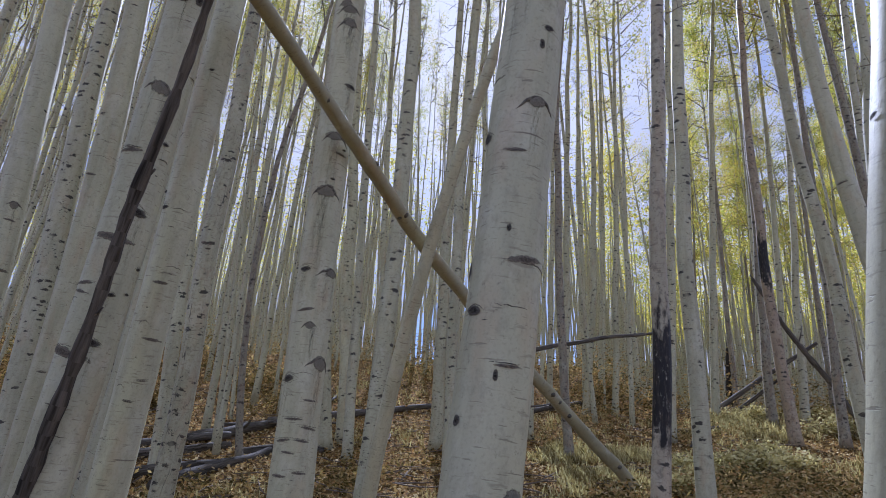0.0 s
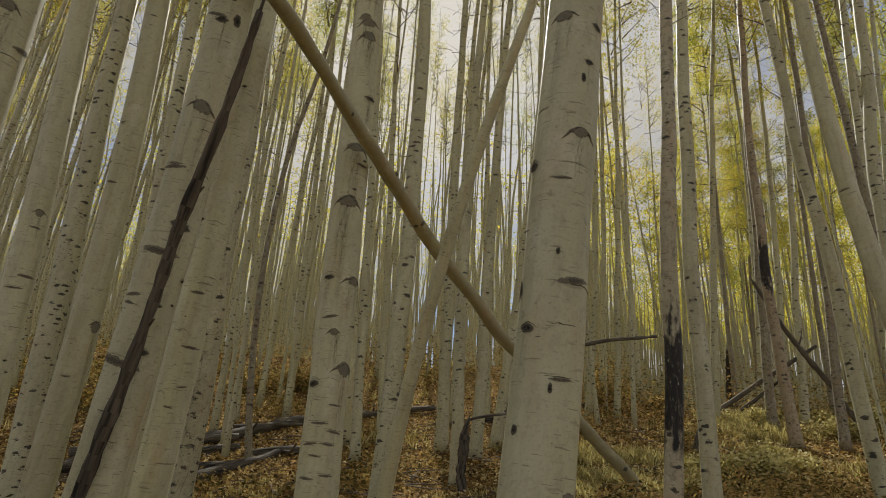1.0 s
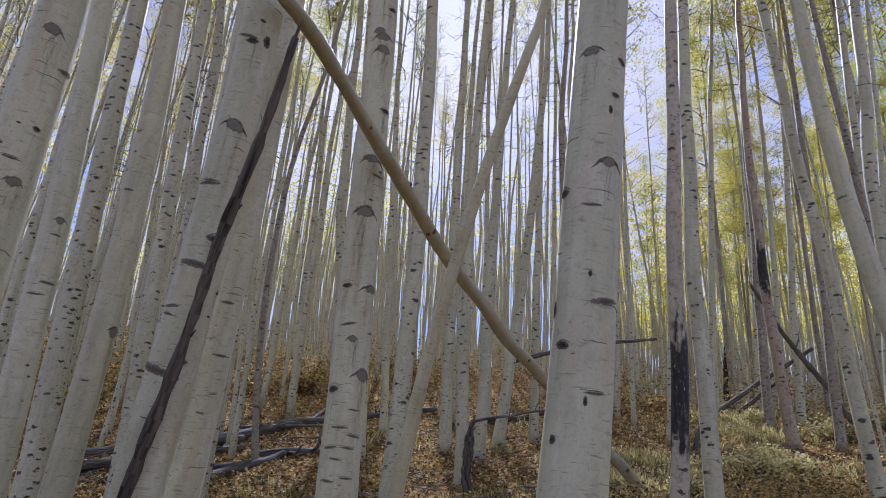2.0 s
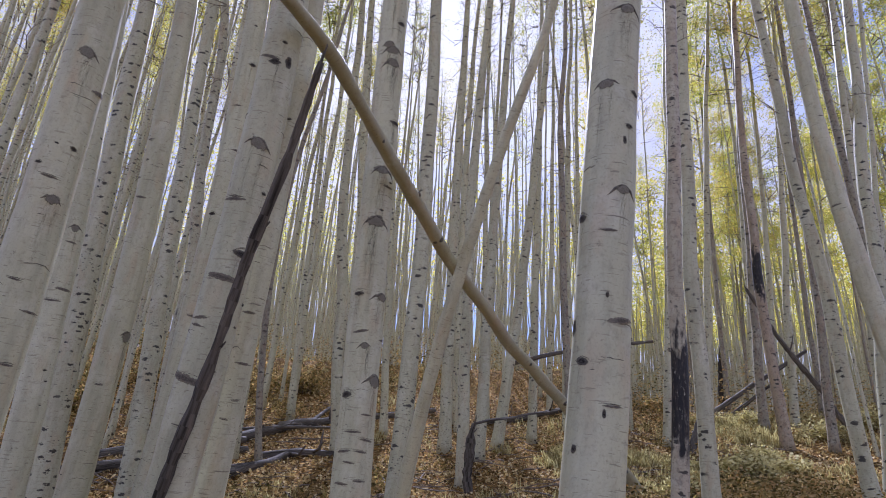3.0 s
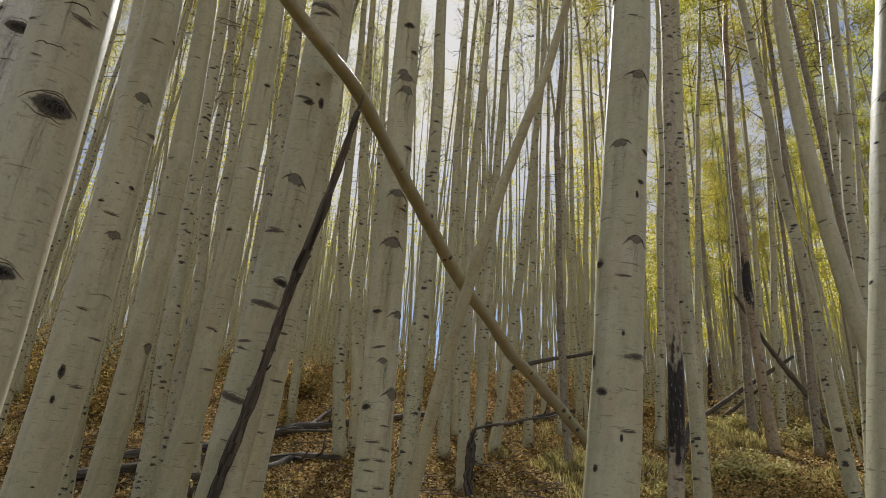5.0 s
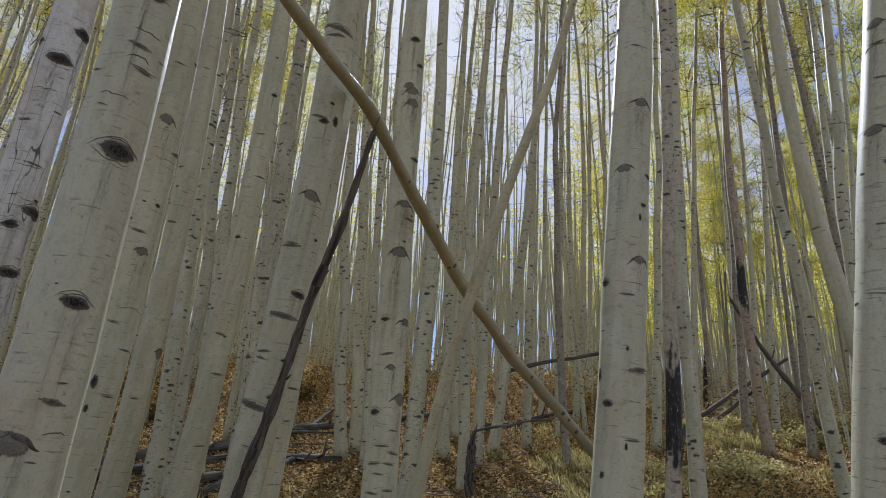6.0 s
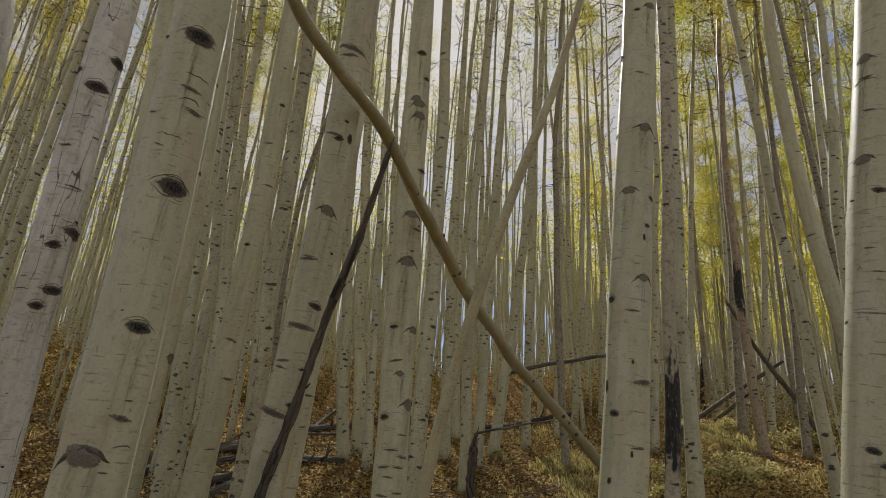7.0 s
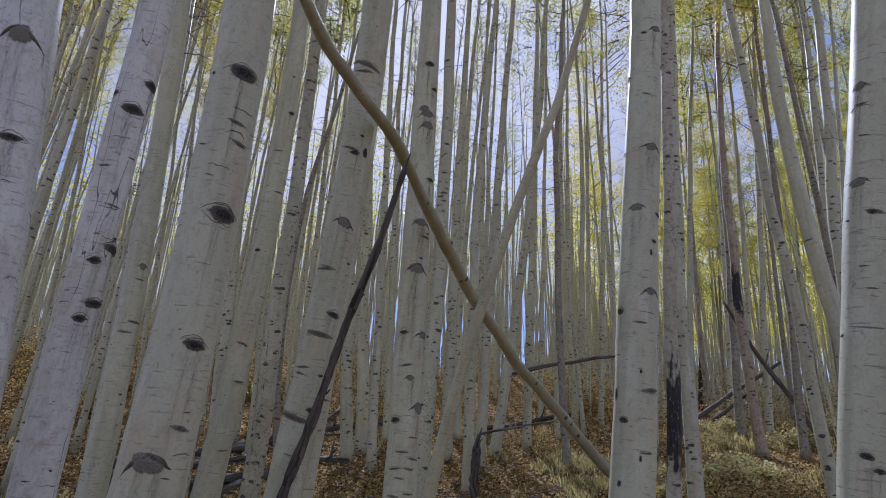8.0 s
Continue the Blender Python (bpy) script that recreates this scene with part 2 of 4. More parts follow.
LEAF = foliage("aspen_leaf", [(0.0, (0.15, 0.23, 0.05)), (0.25, (0.37, 0.41, 0.09)), (0.55, (0.58, 0.545, 0.135)), (0.85, (0.70, 0.57, 0.13)), (1.0, (0.72, 0.45, 0.08))], 0.60, plant=0.38)
HERB = foliage("undergrowth_leaf", [(0.0, (0.03, 0.03, 0.012)), (0.32, (0.17, 0.135, 0.05)), (0.6, (0.45, 0.35, 0.145)), (0.8, (0.46, 0.28, 0.11)), (1.0, (0.80, 0.69, 0.40))], 0.55, 0.9)
FERN = foliage("pale_shrub_leaf", [(0.0, (0.16, 0.14, 0.05)), (0.4, (0.52, 0.46, 0.21)), (0.7, (0.78, 0.71, 0.38)), (1.0, (0.85, 0.82, 0.54))], 0.55, 0.9)
STRAW = foliage("dry_grass", [(0.0, (0.16, 0.13, 0.05)), (0.4, (0.43, 0.36, 0.17)), (0.7, (0.60, 0.54, 0.29)), (1.0, (0.76, 0.71, 0.44))], 0.45, 0.9)
LITTER = foliage("fallen_leaf", [(0.0, (0.03, 0.021, 0.013)), (0.32, (0.19, 0.125, 0.055)), (0.55, (0.45, 0.315, 0.13)), (0.74, (0.64, 0.50, 0.24)), (1.0, (0.86, 0.76, 0.48))], 0.2, 0.85)


def weeping():
    """A thin dark run of sap stain on bark, fading at its edges; u runs across it, v down it."""
    k = Mat("sap_stain", 0.7)
    uv = k.n.new("ShaderNodeTexCoord").outputs["UV"]
    sep = k.n.new("ShaderNodeSeparateXYZ")
    k.l.new(uv, sep.inputs[0])
    edge = k.calc("SUBTRACT", 1.0, k.calc("ABSOLUTE", k.calc("SUBTRACT", k.calc("MULTIPLY", sep.outputs["X"], 2.0), 1.0), 0.0))
    fade = k.calc("SUBTRACT", 1.0, sep.outputs["Y"])
    m = k.n.new("ShaderNodeMapping")
    m.inputs["Scale"].default_value = (4, 6, 1)
    k.l.new(uv, m.inputs["Vector"])
    blot = k.span(k.noise(m.outputs[0], 1.0, 4, 0.7), 0.42, 0.66)
    f = k.calc("MULTIPLY", k.calc("MULTIPLY", k.span(edge, 0.1, 0.8), k.span(fade, 0.0, 0.6)), k.calc("MULTIPLY", blot, 0.42))
    k.colour((0.13, 0.115, 0.075))
    clear, s = k.n.new("ShaderNodeBsdfTransparent"), k.n.new("ShaderNodeMixShader")
    k.l.new(f, s.inputs[0])
    k.l.new(clear.outputs[0], s.inputs[1])
    k.l.new(k.b.outputs[0], s.inputs[2])
    k.l.new(s.outputs[0], k.n["Material Output"].inputs["Surface"])
    return k.m


STAIN = weeping()


def soil():
    k = Mat("leaf_strewn_soil", 1.0)
    k.b.inputs["Specular IOR Level"].default_value = 0.03
    v = k.coord("Object")
    c = k.mix(k.span(k.noise(v, 0.5, 4), 0.35, 0.65), (0.08, 0.055, 0.028), (0.21, 0.14, 0.06))
    leaf = k.n.new("ShaderNodeTexVoronoi")
    leaf.inputs["Scale"].default_value = 17
    k.l.new(v, leaf.inputs["Vector"])
    sep = k.n.new("ShaderNodeSeparateXYZ")
    k.l.new(leaf.outputs["Color"], sep.inputs[0])
    lc = k.ramp(sep.outputs["X"], (0.0, (0.06, 0.04, 0.022)), (0.4, (0.20, 0.11, 0.035)), (0.75, (0.36, 0.20, 0.05)), (1.0, (0.46, 0.33, 0.12)))
    c = k.mix(k.span(sep.outputs["Y"], 0.3, 0.5), c, lc)
    c = k.mix(k.span(k.noise(v, 0.23, 3), 0.55, 0.7, 0, 0.45), c, (0.17, 0.14, 0.05))
    k.colour(c)
    k.bump(k.calc("ADD", leaf.outputs["Distance"], k.noise(v, 40, 3)), 0.7, 0.03)
    return k.m


SOIL = soil()


# ---- building helpers ----
def part(name, bm, material, parent=None, label="", smooth=True):
    me = bpy.data.meshes.new(name)
    bm.to_mesh(me)
    bm.free()
    for m in material if isinstance(material, (list, tuple)) else [material]:
        me.materials.append(m)
    if smooth:
        me.shade_smooth()
    ob = new(name, me)
    if parent:
        ob.parent = parent
    if label:
        tagged(ob, label)
    return ob


def from_lists(name, verts, faces, material, parent=None, uvs=None, slots=None, smooth=True):
    me = bpy.data.meshes.new(name)
    me.from_pydata(verts, [], faces)
    for m in material if isinstance(material, (list, tuple)) else [material]:
        me.materials.append(m)
    if slots is not None:
        me.polygons.foreach_set("material_index", slots)
    if uvs is not None:
        layer = me.uv_layers.new(name="around")
        layer.data.foreach_set("uv", np.array(uvs, dtype=np.float32).ravel())
    if smooth:
        me.shade_smooth()
    ob = new(name, me)
    if parent:
        ob.parent = parent
    return ob


def tube(verts, faces, uvs, path, radii, seg=10, wobble=0.0, seed=0.0, cap=True):
    """Adds a bent tapering tube along path to the lists."""
    base = len(verts)
    n = len(path)
    run = 0.0
    side = Vector((1, 0, 0))
    for i, p in enumerate(path):
        d = (path[min(i + 1, n - 1)] - path[max(i - 1, 0)]).normalized()
        u = (side - d * side.dot(d))
        if u.length < 0.1:
            u = Vector((0, 1, 0)) - d * d.y
        u.normalize()
        w = d.cross(u)
        for j in range(seg):
            a = 2 * math.pi * j / seg
            r = radii[i]
            if wobble:
                q = Vector((math.cos(a) * 0.9, math.sin(a) * 0.9, run * 1.1 + seed))
                r *= 1 + wobble * noise.noise(q) + 0.5 * wobble * noise.noise(q * 3.1)
            verts.append(p + u * (r * math.cos(a)) + w * (r * math.sin(a)))
        if i < n - 1:
            step = (path[i + 1] - p).length
            for j in range(seg):
                k = (j + 1) % seg
                faces.append((base + i * seg + j, base + i * seg + k, base + (i + 1) * seg + k, base + (i + 1) * seg + j))
                if uvs is not None:
                    c = 2 * math.pi * max(radii[i], 0.01) / seg
                    uvs += [(j * c, run), ((j + 1) * c, run), ((j + 1) * c, run + step), (j * c, run + step)]
            run += step
    if cap:
        for i, rev in ((0, True), (n - 1, False)):
            ring = [base + i * seg + j for j in range(seg)]
            faces.append(tuple(reversed(ring)) if rev else tuple(ring))
            if uvs is not None:
                uvs += [(0.0, 0.0)] * seg


# ---- the hillside ----
def smooth_step(v):
    v = min(1.0, max(0.0, v))
    return v * v * (3 - 2 * v)


def height(x, y):
    """The forest floor: a slope that steepens uphill to a crest, which breaks off sooner on the east side."""
    crest = 32 - 8.2 * smooth_step((x / max(y, 5) - 0.2) / 0.15)
    q = max(y, 0.0)
    z = 0.0065 * min(q, crest) ** 2
    if crest < q:
        z += 0.11 * (q - crest) if crest > 28 else (0.11 * (crest - 23.8) / 4.2) * (q - crest)
    z += 0.07 * min(max(0.0, -x - 0.5), 30) * smooth_step((q - 6) / 12)
    return z + 0.10 * (noise.noise(Vector((x * 0.35, y * 0.35, 3.1)))) * smooth_step(abs(y) / 3)


def build_ground():
    def line(lo, hi, fine_lo, fine_hi, fine):
        v = list(np.arange(fine_lo, fine_hi, fine))
        s, a = fine, fine_hi
        while a < hi:
            v.append(a)
            s *= 1.25
            a += s
        v.append(hi)
        s, a = fine, fine_lo
        while a > lo:
            s *= 1.25
            a -= s
            v.insert(0, max(a, lo))
        return v

    xs, ys = line(-900, 900, -22, 26, 0.4), line(-900, 1200, 2, 40, 0.4)
    verts = [(x, y, height(x, y) + 0.05 * noise.noise(Vector((x * 1.7, y * 1.7, 0)))) for y in ys for x in xs]
    w = len(xs)
    faces = [(j * w + i, j * w + i + 1, (j + 1) * w + i + 1, (j + 1) * w + i) for j in range(len(ys) - 1) for i in range(w - 1)]
    ob = from_lists("ground", verts, faces, SOIL)
    tagged(ob, "brown leaf-strewn forest floor rising to a crest", "ground", kind="structure")


build_ground()


# ---- crowns: a few kinds of branch work and leaf cloud, shared by all the trees ----
TALL = 26.0


def crown_meshes(seed, low, wide, full=1.0):
    """Branches and leaves of a crown, for a trunk 26 m tall that stands at the origin."""
    rnd = random.Random(seed)
    bv, bf = [], []
    tips = []
    for i in range(15):
        h = low + (TALL - 0.8 - low) * (i + rnd.random()) / 15
        a = rnd.random() * 6.283
        reach = wide * (1.0 - 0.72 * (h - low) / (TALL - low)) * rnd.uniform(0.65, 1.15)
        p = Vector((0, 0, h))
        d = Vector((math.cos(a), math.sin(a), rnd.uniform(0.35, 0.8))).normalized()
        path = [p.copy()]
        for s in range(4):
            p = p + d * reach / 4
            d = (d + Vector((rnd.uniform(-0.3, 0.3), rnd.uniform(-0.3, 0.3), rnd.uniform(-0.12, 0.2)))).normalized()
            path.append(p.copy())
            if s:
                tips.append(p.copy())
                for q in range(2):
                    e = p + Vector((rnd.uniform(-1, 1), rnd.uniform(-1, 1), rnd.uniform(-0.3, 0.7))) * 0.55
                    tube(bv, bf, None, [p.copy(), e], [0.009, 0.004], 3, cap=False)
                    tips.append(e)
        tube(bv, bf, None, path, [0.035, 0.026, 0.018, 0.012, 0.006], 4, cap=False)
    # bare dead twigs lower down
    for i in range(14):
        h = rnd.uniform(8.5, max(10.0, min(low, 16)))
        a = rnd.random() * 6.283
        p = Vector((0, 0, h))
        d = Vector((math.cos(a), math.sin(a), rnd.uniform(-0.3, 0.5))).normalized()
        path = [p.copy()]
        for s in range(3):
            p = p + d * rnd.uniform(0.2, 0.4)
            d = (d + Vector((rnd.uniform(-0.4, 0.4), rnd.uniform(-0.4, 0.4), rnd.uniform(-0.5, 0.4)))).normalized()
            path.append(p.copy())
        tube(bv, bf, None, path, [0.012, 0.008, 0.005, 0.002], 4, cap=False)
        tube(bv, bf, None, [path[1], path[1] + Vector((d.y, -d.x, 0.4)) * 0.35], [0.007, 0.003], 3, cap=False)
    branches = from_lists("branching", bv, bf, TWIG)
    lv, lf = [], []
    for t in tips:
        for i in range(int(rnd.randint(22, 38) * full)):
            c = t + Vector((rnd.gauss(0, 0.26), rnd.gauss(0, 0.26), rnd.gauss(-0.05, 0.22)))
            s = rnd.uniform(0.028, 0.052)
            u = Vector((rnd.gauss(0, 1), rnd.gauss(0, 1), rnd.gauss(0, 1))).normalized()
            w = u.orthogonal().normalized()
            w = (w + u.cross(w) * rnd.uniform(-2, 2)).normalized()
            k = len(lv)
            lv += [c - u * s, c + w * s * 0.85, c + u * s * 1.2, c - w * s * 0.85]
            lf.append((k, k + 1, k + 2, k + 3))
    leaves = from_lists("crown", lv, lf, LEAF, smooth=False)
    data = branches.data, leaves.data
    for o in (branches, leaves):
        bpy.data.objects.remove(o)
    return data


CROWNS = [crown_meshes(11 + i, *c) for i, c in enumerate([(17.5, 2.1), (18.5, 1.9), (16.0, 2.4), (19.0, 2.0), (17.0, 2.6), (15.0, 2.3, 1.7), (10.0, 2.5, 1.8), (8.0, 2.3, 1.6), (18.5, 1.6, 0.34), (19.0, 1.4, 0.25), (18.0, 2.0, 0.6), (20.0, 1.1, 0.12)])]
LABELS = {
    "near": "pale cream aspen trunk with dark eye-shaped knots",
    "mid": "slender pale aspen with small dark knots and yellow crown",
    "rough": "aspen with grey bark split by dark upright fissures",
    "dark": "slender aspen with dark flaking grey-brown bark",
    "pale": "whitish aspen trunk with cracked bark and round knots",
    "lean": "pale aspen trunk leaning far over, crossed by a pole",
    "char": "brown-barked aspen charred black along its middle",
    "scar": "aspen with peeling brown bark scorched black near its foot",
}
planted, TRUNKS = [], {}


def in_gap(x, y):
    """The trees before the sun, whose thin crowns let it down to the path."""
    return -5.5 < x < 3.2 and 11 < y < 31


WOBBLE = {"near": 0.07, "rough": 0.09, "pale": 0.09, "mid": 0.05, "dark": 0.07, "scar": 0.07, "char": 0.08, "lean": 0.05}


def aspen(x, y, a, b, seen, ly, d, kind, tall=TALL, rough=False, crown=None):
    """One aspen at (x, y): it leans by a and bends by b to the east up to the height seen, leans by ly to the north, and is d thick."""
    z = height(x, y) - 0.06
    seed = len(planted)
    rnd = random.Random(500 + seed)
    tree = tagged(new("aspen_tree"), LABELS[kind], "aspen tree", "aspen grove")
    tree.location = (x, y, z)

    def centre(h):
        s = min(h, seen)
        dx = a * s + b * s * s
        if h > seen:
            dx += (a + 2 * b * seen) * 0.7 * (h - seen)
        return Vector((dx, ly * h, h))

    def radius(h):
        return d / 2 * (1.03 - 0.82 * (h / tall) ** 1.25) * (1 + 0.30 * math.exp(-h / 0.35))

    near = kind in ("near", "lean", "pale")
    hs = list(np.arange(0, 7.0, 0.12 if near else 0.7 if rough else 0.3)) + list(np.linspace(7.0, tall, 10 if rough else 14 if near else 18))
    verts, faces, uvs = [], [], []
    sway = 0.0 if near else 0.035
    path = []
    for h in hs:
        p = centre(h)
        if sway:
            p += Vector((noise.noise(Vector((h * 0.33, seed, 0))), noise.noise(Vector((h * 0.33, seed, 9))), 0)) * sway * min(h, 3.0)
        path.append(p)
    tube(verts, faces, uvs, path, [radius(h) for h in hs], 28 if near else 8 if rough else 12, WOBBLE[kind], seed * 3.7)
    TRUNKS[tree.name] = from_lists("trunk", verts, faces, BARK["near" if kind == "lean" else kind], tree, uvs)

    def surface(h, ang, out=0.0):
        """A point on the bark at that height and bearing, out metres proud of it."""
        steep = math.sqrt(1 + a * a + ly * ly)
        q = Vector((math.cos(ang) * 0.9, math.sin(ang) * 0.9, h * steep * 1.1 + seed * 3.7))
        r = radius(h) * (1 + WOBBLE[kind] * noise.noise(q) + 0.5 * WOBBLE[kind] * noise.noise(q * 3.1)) + out
        return centre(h) + Vector((math.cos(ang) * r, math.sin(ang) * r, -r * (a * math.cos(ang) + ly * math.sin(ang))))

    planted.append((x, y))
    if kind == "lean":
        return tree, surface, radius
    br, lf = CROWNS[crown if crown is not None else 11 if in_gap(x, y) else (8 + seed % 2) if -0.26 < x / max(y, 1) < 0.3 and y > 5 else (0, 5, 2, 4, 5, 1)[seed % 6] if x > 0 else (0, 8, 3, 10, 9, 1)[seed % 6]]
    top = centre(tall)
    for nm, me in (("branching", br), ("crown", lf)):
        o = new(nm, me)
        o.parent = tree
        o.matrix_basis = Matrix(((1, 0, top.x / tall, 0), (0, 1, top.y / tall, 0), (0, 0, tall / TALL, 0), (0, 0, 0, 1))) @ Matrix.Rotation(rnd.random() * 6.283, 4, "Z")
        tagged(o, kind="stuff")
    return tree, surface, radius


def fold(planted_tree, points, thick):
    """A thin crease of bark along points given as height, bearing in radians; it lies half sunk and runs out at both ends."""
    tree, surface, radius = planted_tree
    path, pr, pv, pf = [], [], [], []
    n = len(points) - 1
    for i, (h, ang) in enumerate(points):
        t = thick(i / n)
        path.append(surface(h, ang, -0.45 * t))
        pr.append(t + 0.0004)
    tube(pv, pf, None, path, pr, 5)
    from_lists("bark_fold", pv, pf, RIDGE, TRUNKS[tree.name])


def eye(planted_tree, h, bearing, size, style):
    """A branch scar on the bark: a black almond between creased lids, a grey scar under a drooping brow, a cross dash or an upright slit."""
    tree, surface, radius = planted_tree
    rnd = random.Random(int(h * 1000 + bearing))
    ang, r = radians(bearing), radius(h)
    wide, tall, bulge, skin = {"eye": (0.92, 0.46, 0.05, EYE), "brow": (0.62, 0.42, 0.035, BROW), "dash": (1.15, 0.19, 0.012, CUT), "tall": (0.62, 1.25, 0.03, EYE)}[style]
    wide, tall = wide * rnd.uniform(0.9, 1.15), tall * rnd.uniform(0.8, 1.2)
    skew = rnd.uniform(-0.16, 0.16)
    rings, seg = 6, 20
    verts, faces, uvs = [], [], []
    for i in range(rings + 1):
        f = i / rings
        for j in range(seg):
            t = 2 * math.pi * j / seg
            c, sn = math.cos(t), math.sin(t)
            edge = 1 + 0.22 * noise.noise(Vector((c * 1.8, sn * 1.8, h * 9)))
            point = 1.5 if style in ("eye", "dash") else 1.0
            u, v = 1.15 * f * edge * wide * size / 2 * c, 1.15 * f * edge * tall * size / 2 * math.copysign(abs(sn) ** point, sn)
            if sn < 0 and style == "brow":
                v *= 1.25
            v += u * skew
            dip = 0.55 if style == "eye" and f < 0.5 else 1.0
            verts.append(tuple(surface(h + v, ang + u / r, 0.0022 + bulge * size * (1 - f * f) ** 2 * dip)))
            if i:
                a0, b0 = (i - 1) * seg + j, (i - 1) * seg + (j + 1) % seg
                faces.append((a0, b0, b0 + seg, a0 + seg))
                uvs += [(f - 1 / rings, j / seg), (f - 1 / rings, (j + 1) / seg), (f, (j + 1) / seg), (f, j / seg)]
    from_lists("knot", verts, faces, skin, TRUNKS[tree.name], uvs)

    def slant(g):
        return skew * g * size * 0.5

    if style == "eye" and size > 0.05:
        # creased lids of bark close round it and run on past its corners
        for up in (1, 1, -1)[:2 if size < 0.1 else rnd.choice((2, 3, 3))]:
            lift = rnd.uniform(0.26, 0.44) * (1 if up > 0 else 0.75)
            lo, hi = rnd.uniform(-1.05, -0.5), rnd.uniform(0.45, 1.05)
            pts = []
            for i in range(13):
                g = lo + (hi - lo) * i / 12
                v = up * lift * size * (1 - min(1.0, abs(g)) ** 1.7) - 0.06 * size * abs(g) + 0.07 * size * noise.noise(Vector((g * 3.5, h * 3, up * 4 + lift * 9)))
                pts.append((h + v + slant(g), ang + g * 0.72 * size / r))
            fold(planted_tree, pts, lambda f: 0.013 * size * math.sin(math.pi * f) ** 0.7 * (0.7 + 0.5 * noise.noise(Vector((f * 6, h, lift)))))
    elif style == "brow":
        # two arms of dark bark droop from over the scar
        for side in (-1, 1):
            length, drop = size * rnd.uniform(0.55, 0.95), rnd.uniform(0.3, 0.75)
            pts = []
            for i in range(10):
                f = i / 9
                off = 0.05 * size * noise.noise(Vector((f * 4, h * 5, side)))
                pts.append((h + tall * size * 0.42 - drop * length * f ** 1.5 + off, ang + side * (length * 0.8 * f - 0.05 * size) / r))
            fold(planted_tree, pts, lambda f: size * (0.070 * min(1.0, (1 - f) * 2.2) * min(1.0, 0.35 + f * 4) + 0.003))
    elif style == "dash" and size > 0.06 and rnd.random() < 0.55:
        pts = [(h + size * 0.14 + slant(g) + 0.05 * size * noise.noise(Vector((g * 3, h, 5))), ang + g * size * 0.8 / r) for g in np.linspace(rnd.uniform(-1.2, -0.7), rnd.uniform(0.6, 1.2), 9)]
        fold(planted_tree, pts, lambda f: 0.0022 * math.sin(math.pi * f) ** 0.5)
    if style in ("brow", "eye") and size > 0.045:
        # sap has run down from it
        for _ in range(2 if size > 0.1 else 1):
            long, half, shift = size * rnd.uniform(1.8, 4.5), size * rnd.uniform(0.10, 0.26), rnd.uniform(-0.25, 0.25) * size
            sv, sf, su = [], [], []
            for i in range(9):
                f = i / 8
                for j in range(4):
                    u = shift + (j / 3 * 2 - 1) * half * (1 - 0.3 * f)
                    sv.append(tuple(surface(h - tall * size * 0.2 - long * f, ang + u / r, 0.0016)))
                    if i and j:
                        k = i * 4 + j
                        sf.append((k - 5, k - 4, k, k - 1))
                        for a0, b0 in ((j - 1, i - 1), (j, i - 1), (j, i), (j - 1, i)):
                            su.append((a0 / 3, b0 / 8))
            from_lists("sap_stain", sv, sf, STAIN, TRUNKS[tree.name], su)


def crease(planted_tree, h, bearing, length, arch):
    """A thin dark crease running part of the way round the trunk."""
    r = planted_tree[2](h)
    pts = [(h + arch * (1 - g * g) + 0.010 * noise.noise(Vector((g * 3, h * 9, bearing))), radians(bearing) + g * length / 2 / r) for g in np.linspace(-1, 1, 11)]
    fold(planted_tree, pts, lambda f: 0.0024 * math.sin(math.pi * f) ** 0.6)


def small_scars(planted_tree, count, seed):
    """Short cross scars, creases and little knots scattered over a near trunk."""
    rnd = random.Random(seed)
    thick = planted_tree[2](2.0)
    for _ in range(count):
        kind = rnd.choice(("dash", "dash", "dash", "eye", "crease", "crease"))
        h, bearing = rnd.uniform(0.4, 9.0), rnd.uniform(-185, 5)
        if kind == "crease":
            crease(planted_tree, h, bearing, thick * rnd.uniform(0.5, 1.3), rnd.uniform(-0.01, 0.03))
        else:
            eye(planted_tree, h, bearing, (thick * 0.12 + 0.03) * rnd.uniform(0.3, 1.0) ** 1.3 * (1.35 if kind == "eye" else 1.0), kind)


# ---- the trees that stand near the path ----
t_l = aspen(-2.725, 1.03, 0.150, -0.0114, 4.1, -0.06, 0.28, "near")
t_ll = aspen(-3.80, 2.27, 0.054, 0.0033, 5.1, -0.06, 0.27, "pale")
t_lll = aspen(-3.82, 3.42, 0.157, -0.0098, 5.9, -0.05, 0.34, "near")
t_fl = aspen(-3.77, 1.65, -0.006, -0.0060, 4.8, -0.06, 0.37, "pale")
t_twl = aspen(-2.87, 4.17, 0.230, -0.0119, 6.6, -0.08, 0.35, "near")
t_twr = aspen(-2.74, 4.94, 0.156, -0.0031, 5.7, -0.10, 0.28, "near")
t_cen = aspen(-1.56, 6.20, 0.045, 0.0002, 8.9, 0.00, 0.42, "near")
t_big = aspen(-0.09, 2.35, 0.140, 0.0003, 5.6, 0.00, 0.297, "near")
t_r = aspen(1.04, 1.92, 0.171, 0.0016, 5.0, -0.12, 0.325, "near")
t_p1 = aspen(-5.86, 7.31, 0.067, -0.0045, 7.8, -0.05, 0.37, "near")
aspen(-7.43, 10.58, 0.033, 0.0004, 9.5, -0.05, 0.46, "mid")
t_p3 = aspen(-5.71, 8.30, 0.171, -0.0077, 9.4, -0.10, 0.40, "near")
aspen(-5.91, 10.50, 0.012, -0.0002, 11.0, 0.00, 0.33, "mid")
t_e = aspen(-4.78, 8.56, 0.174, -0.0066, 9.8, -0.08, 0.43, "near")
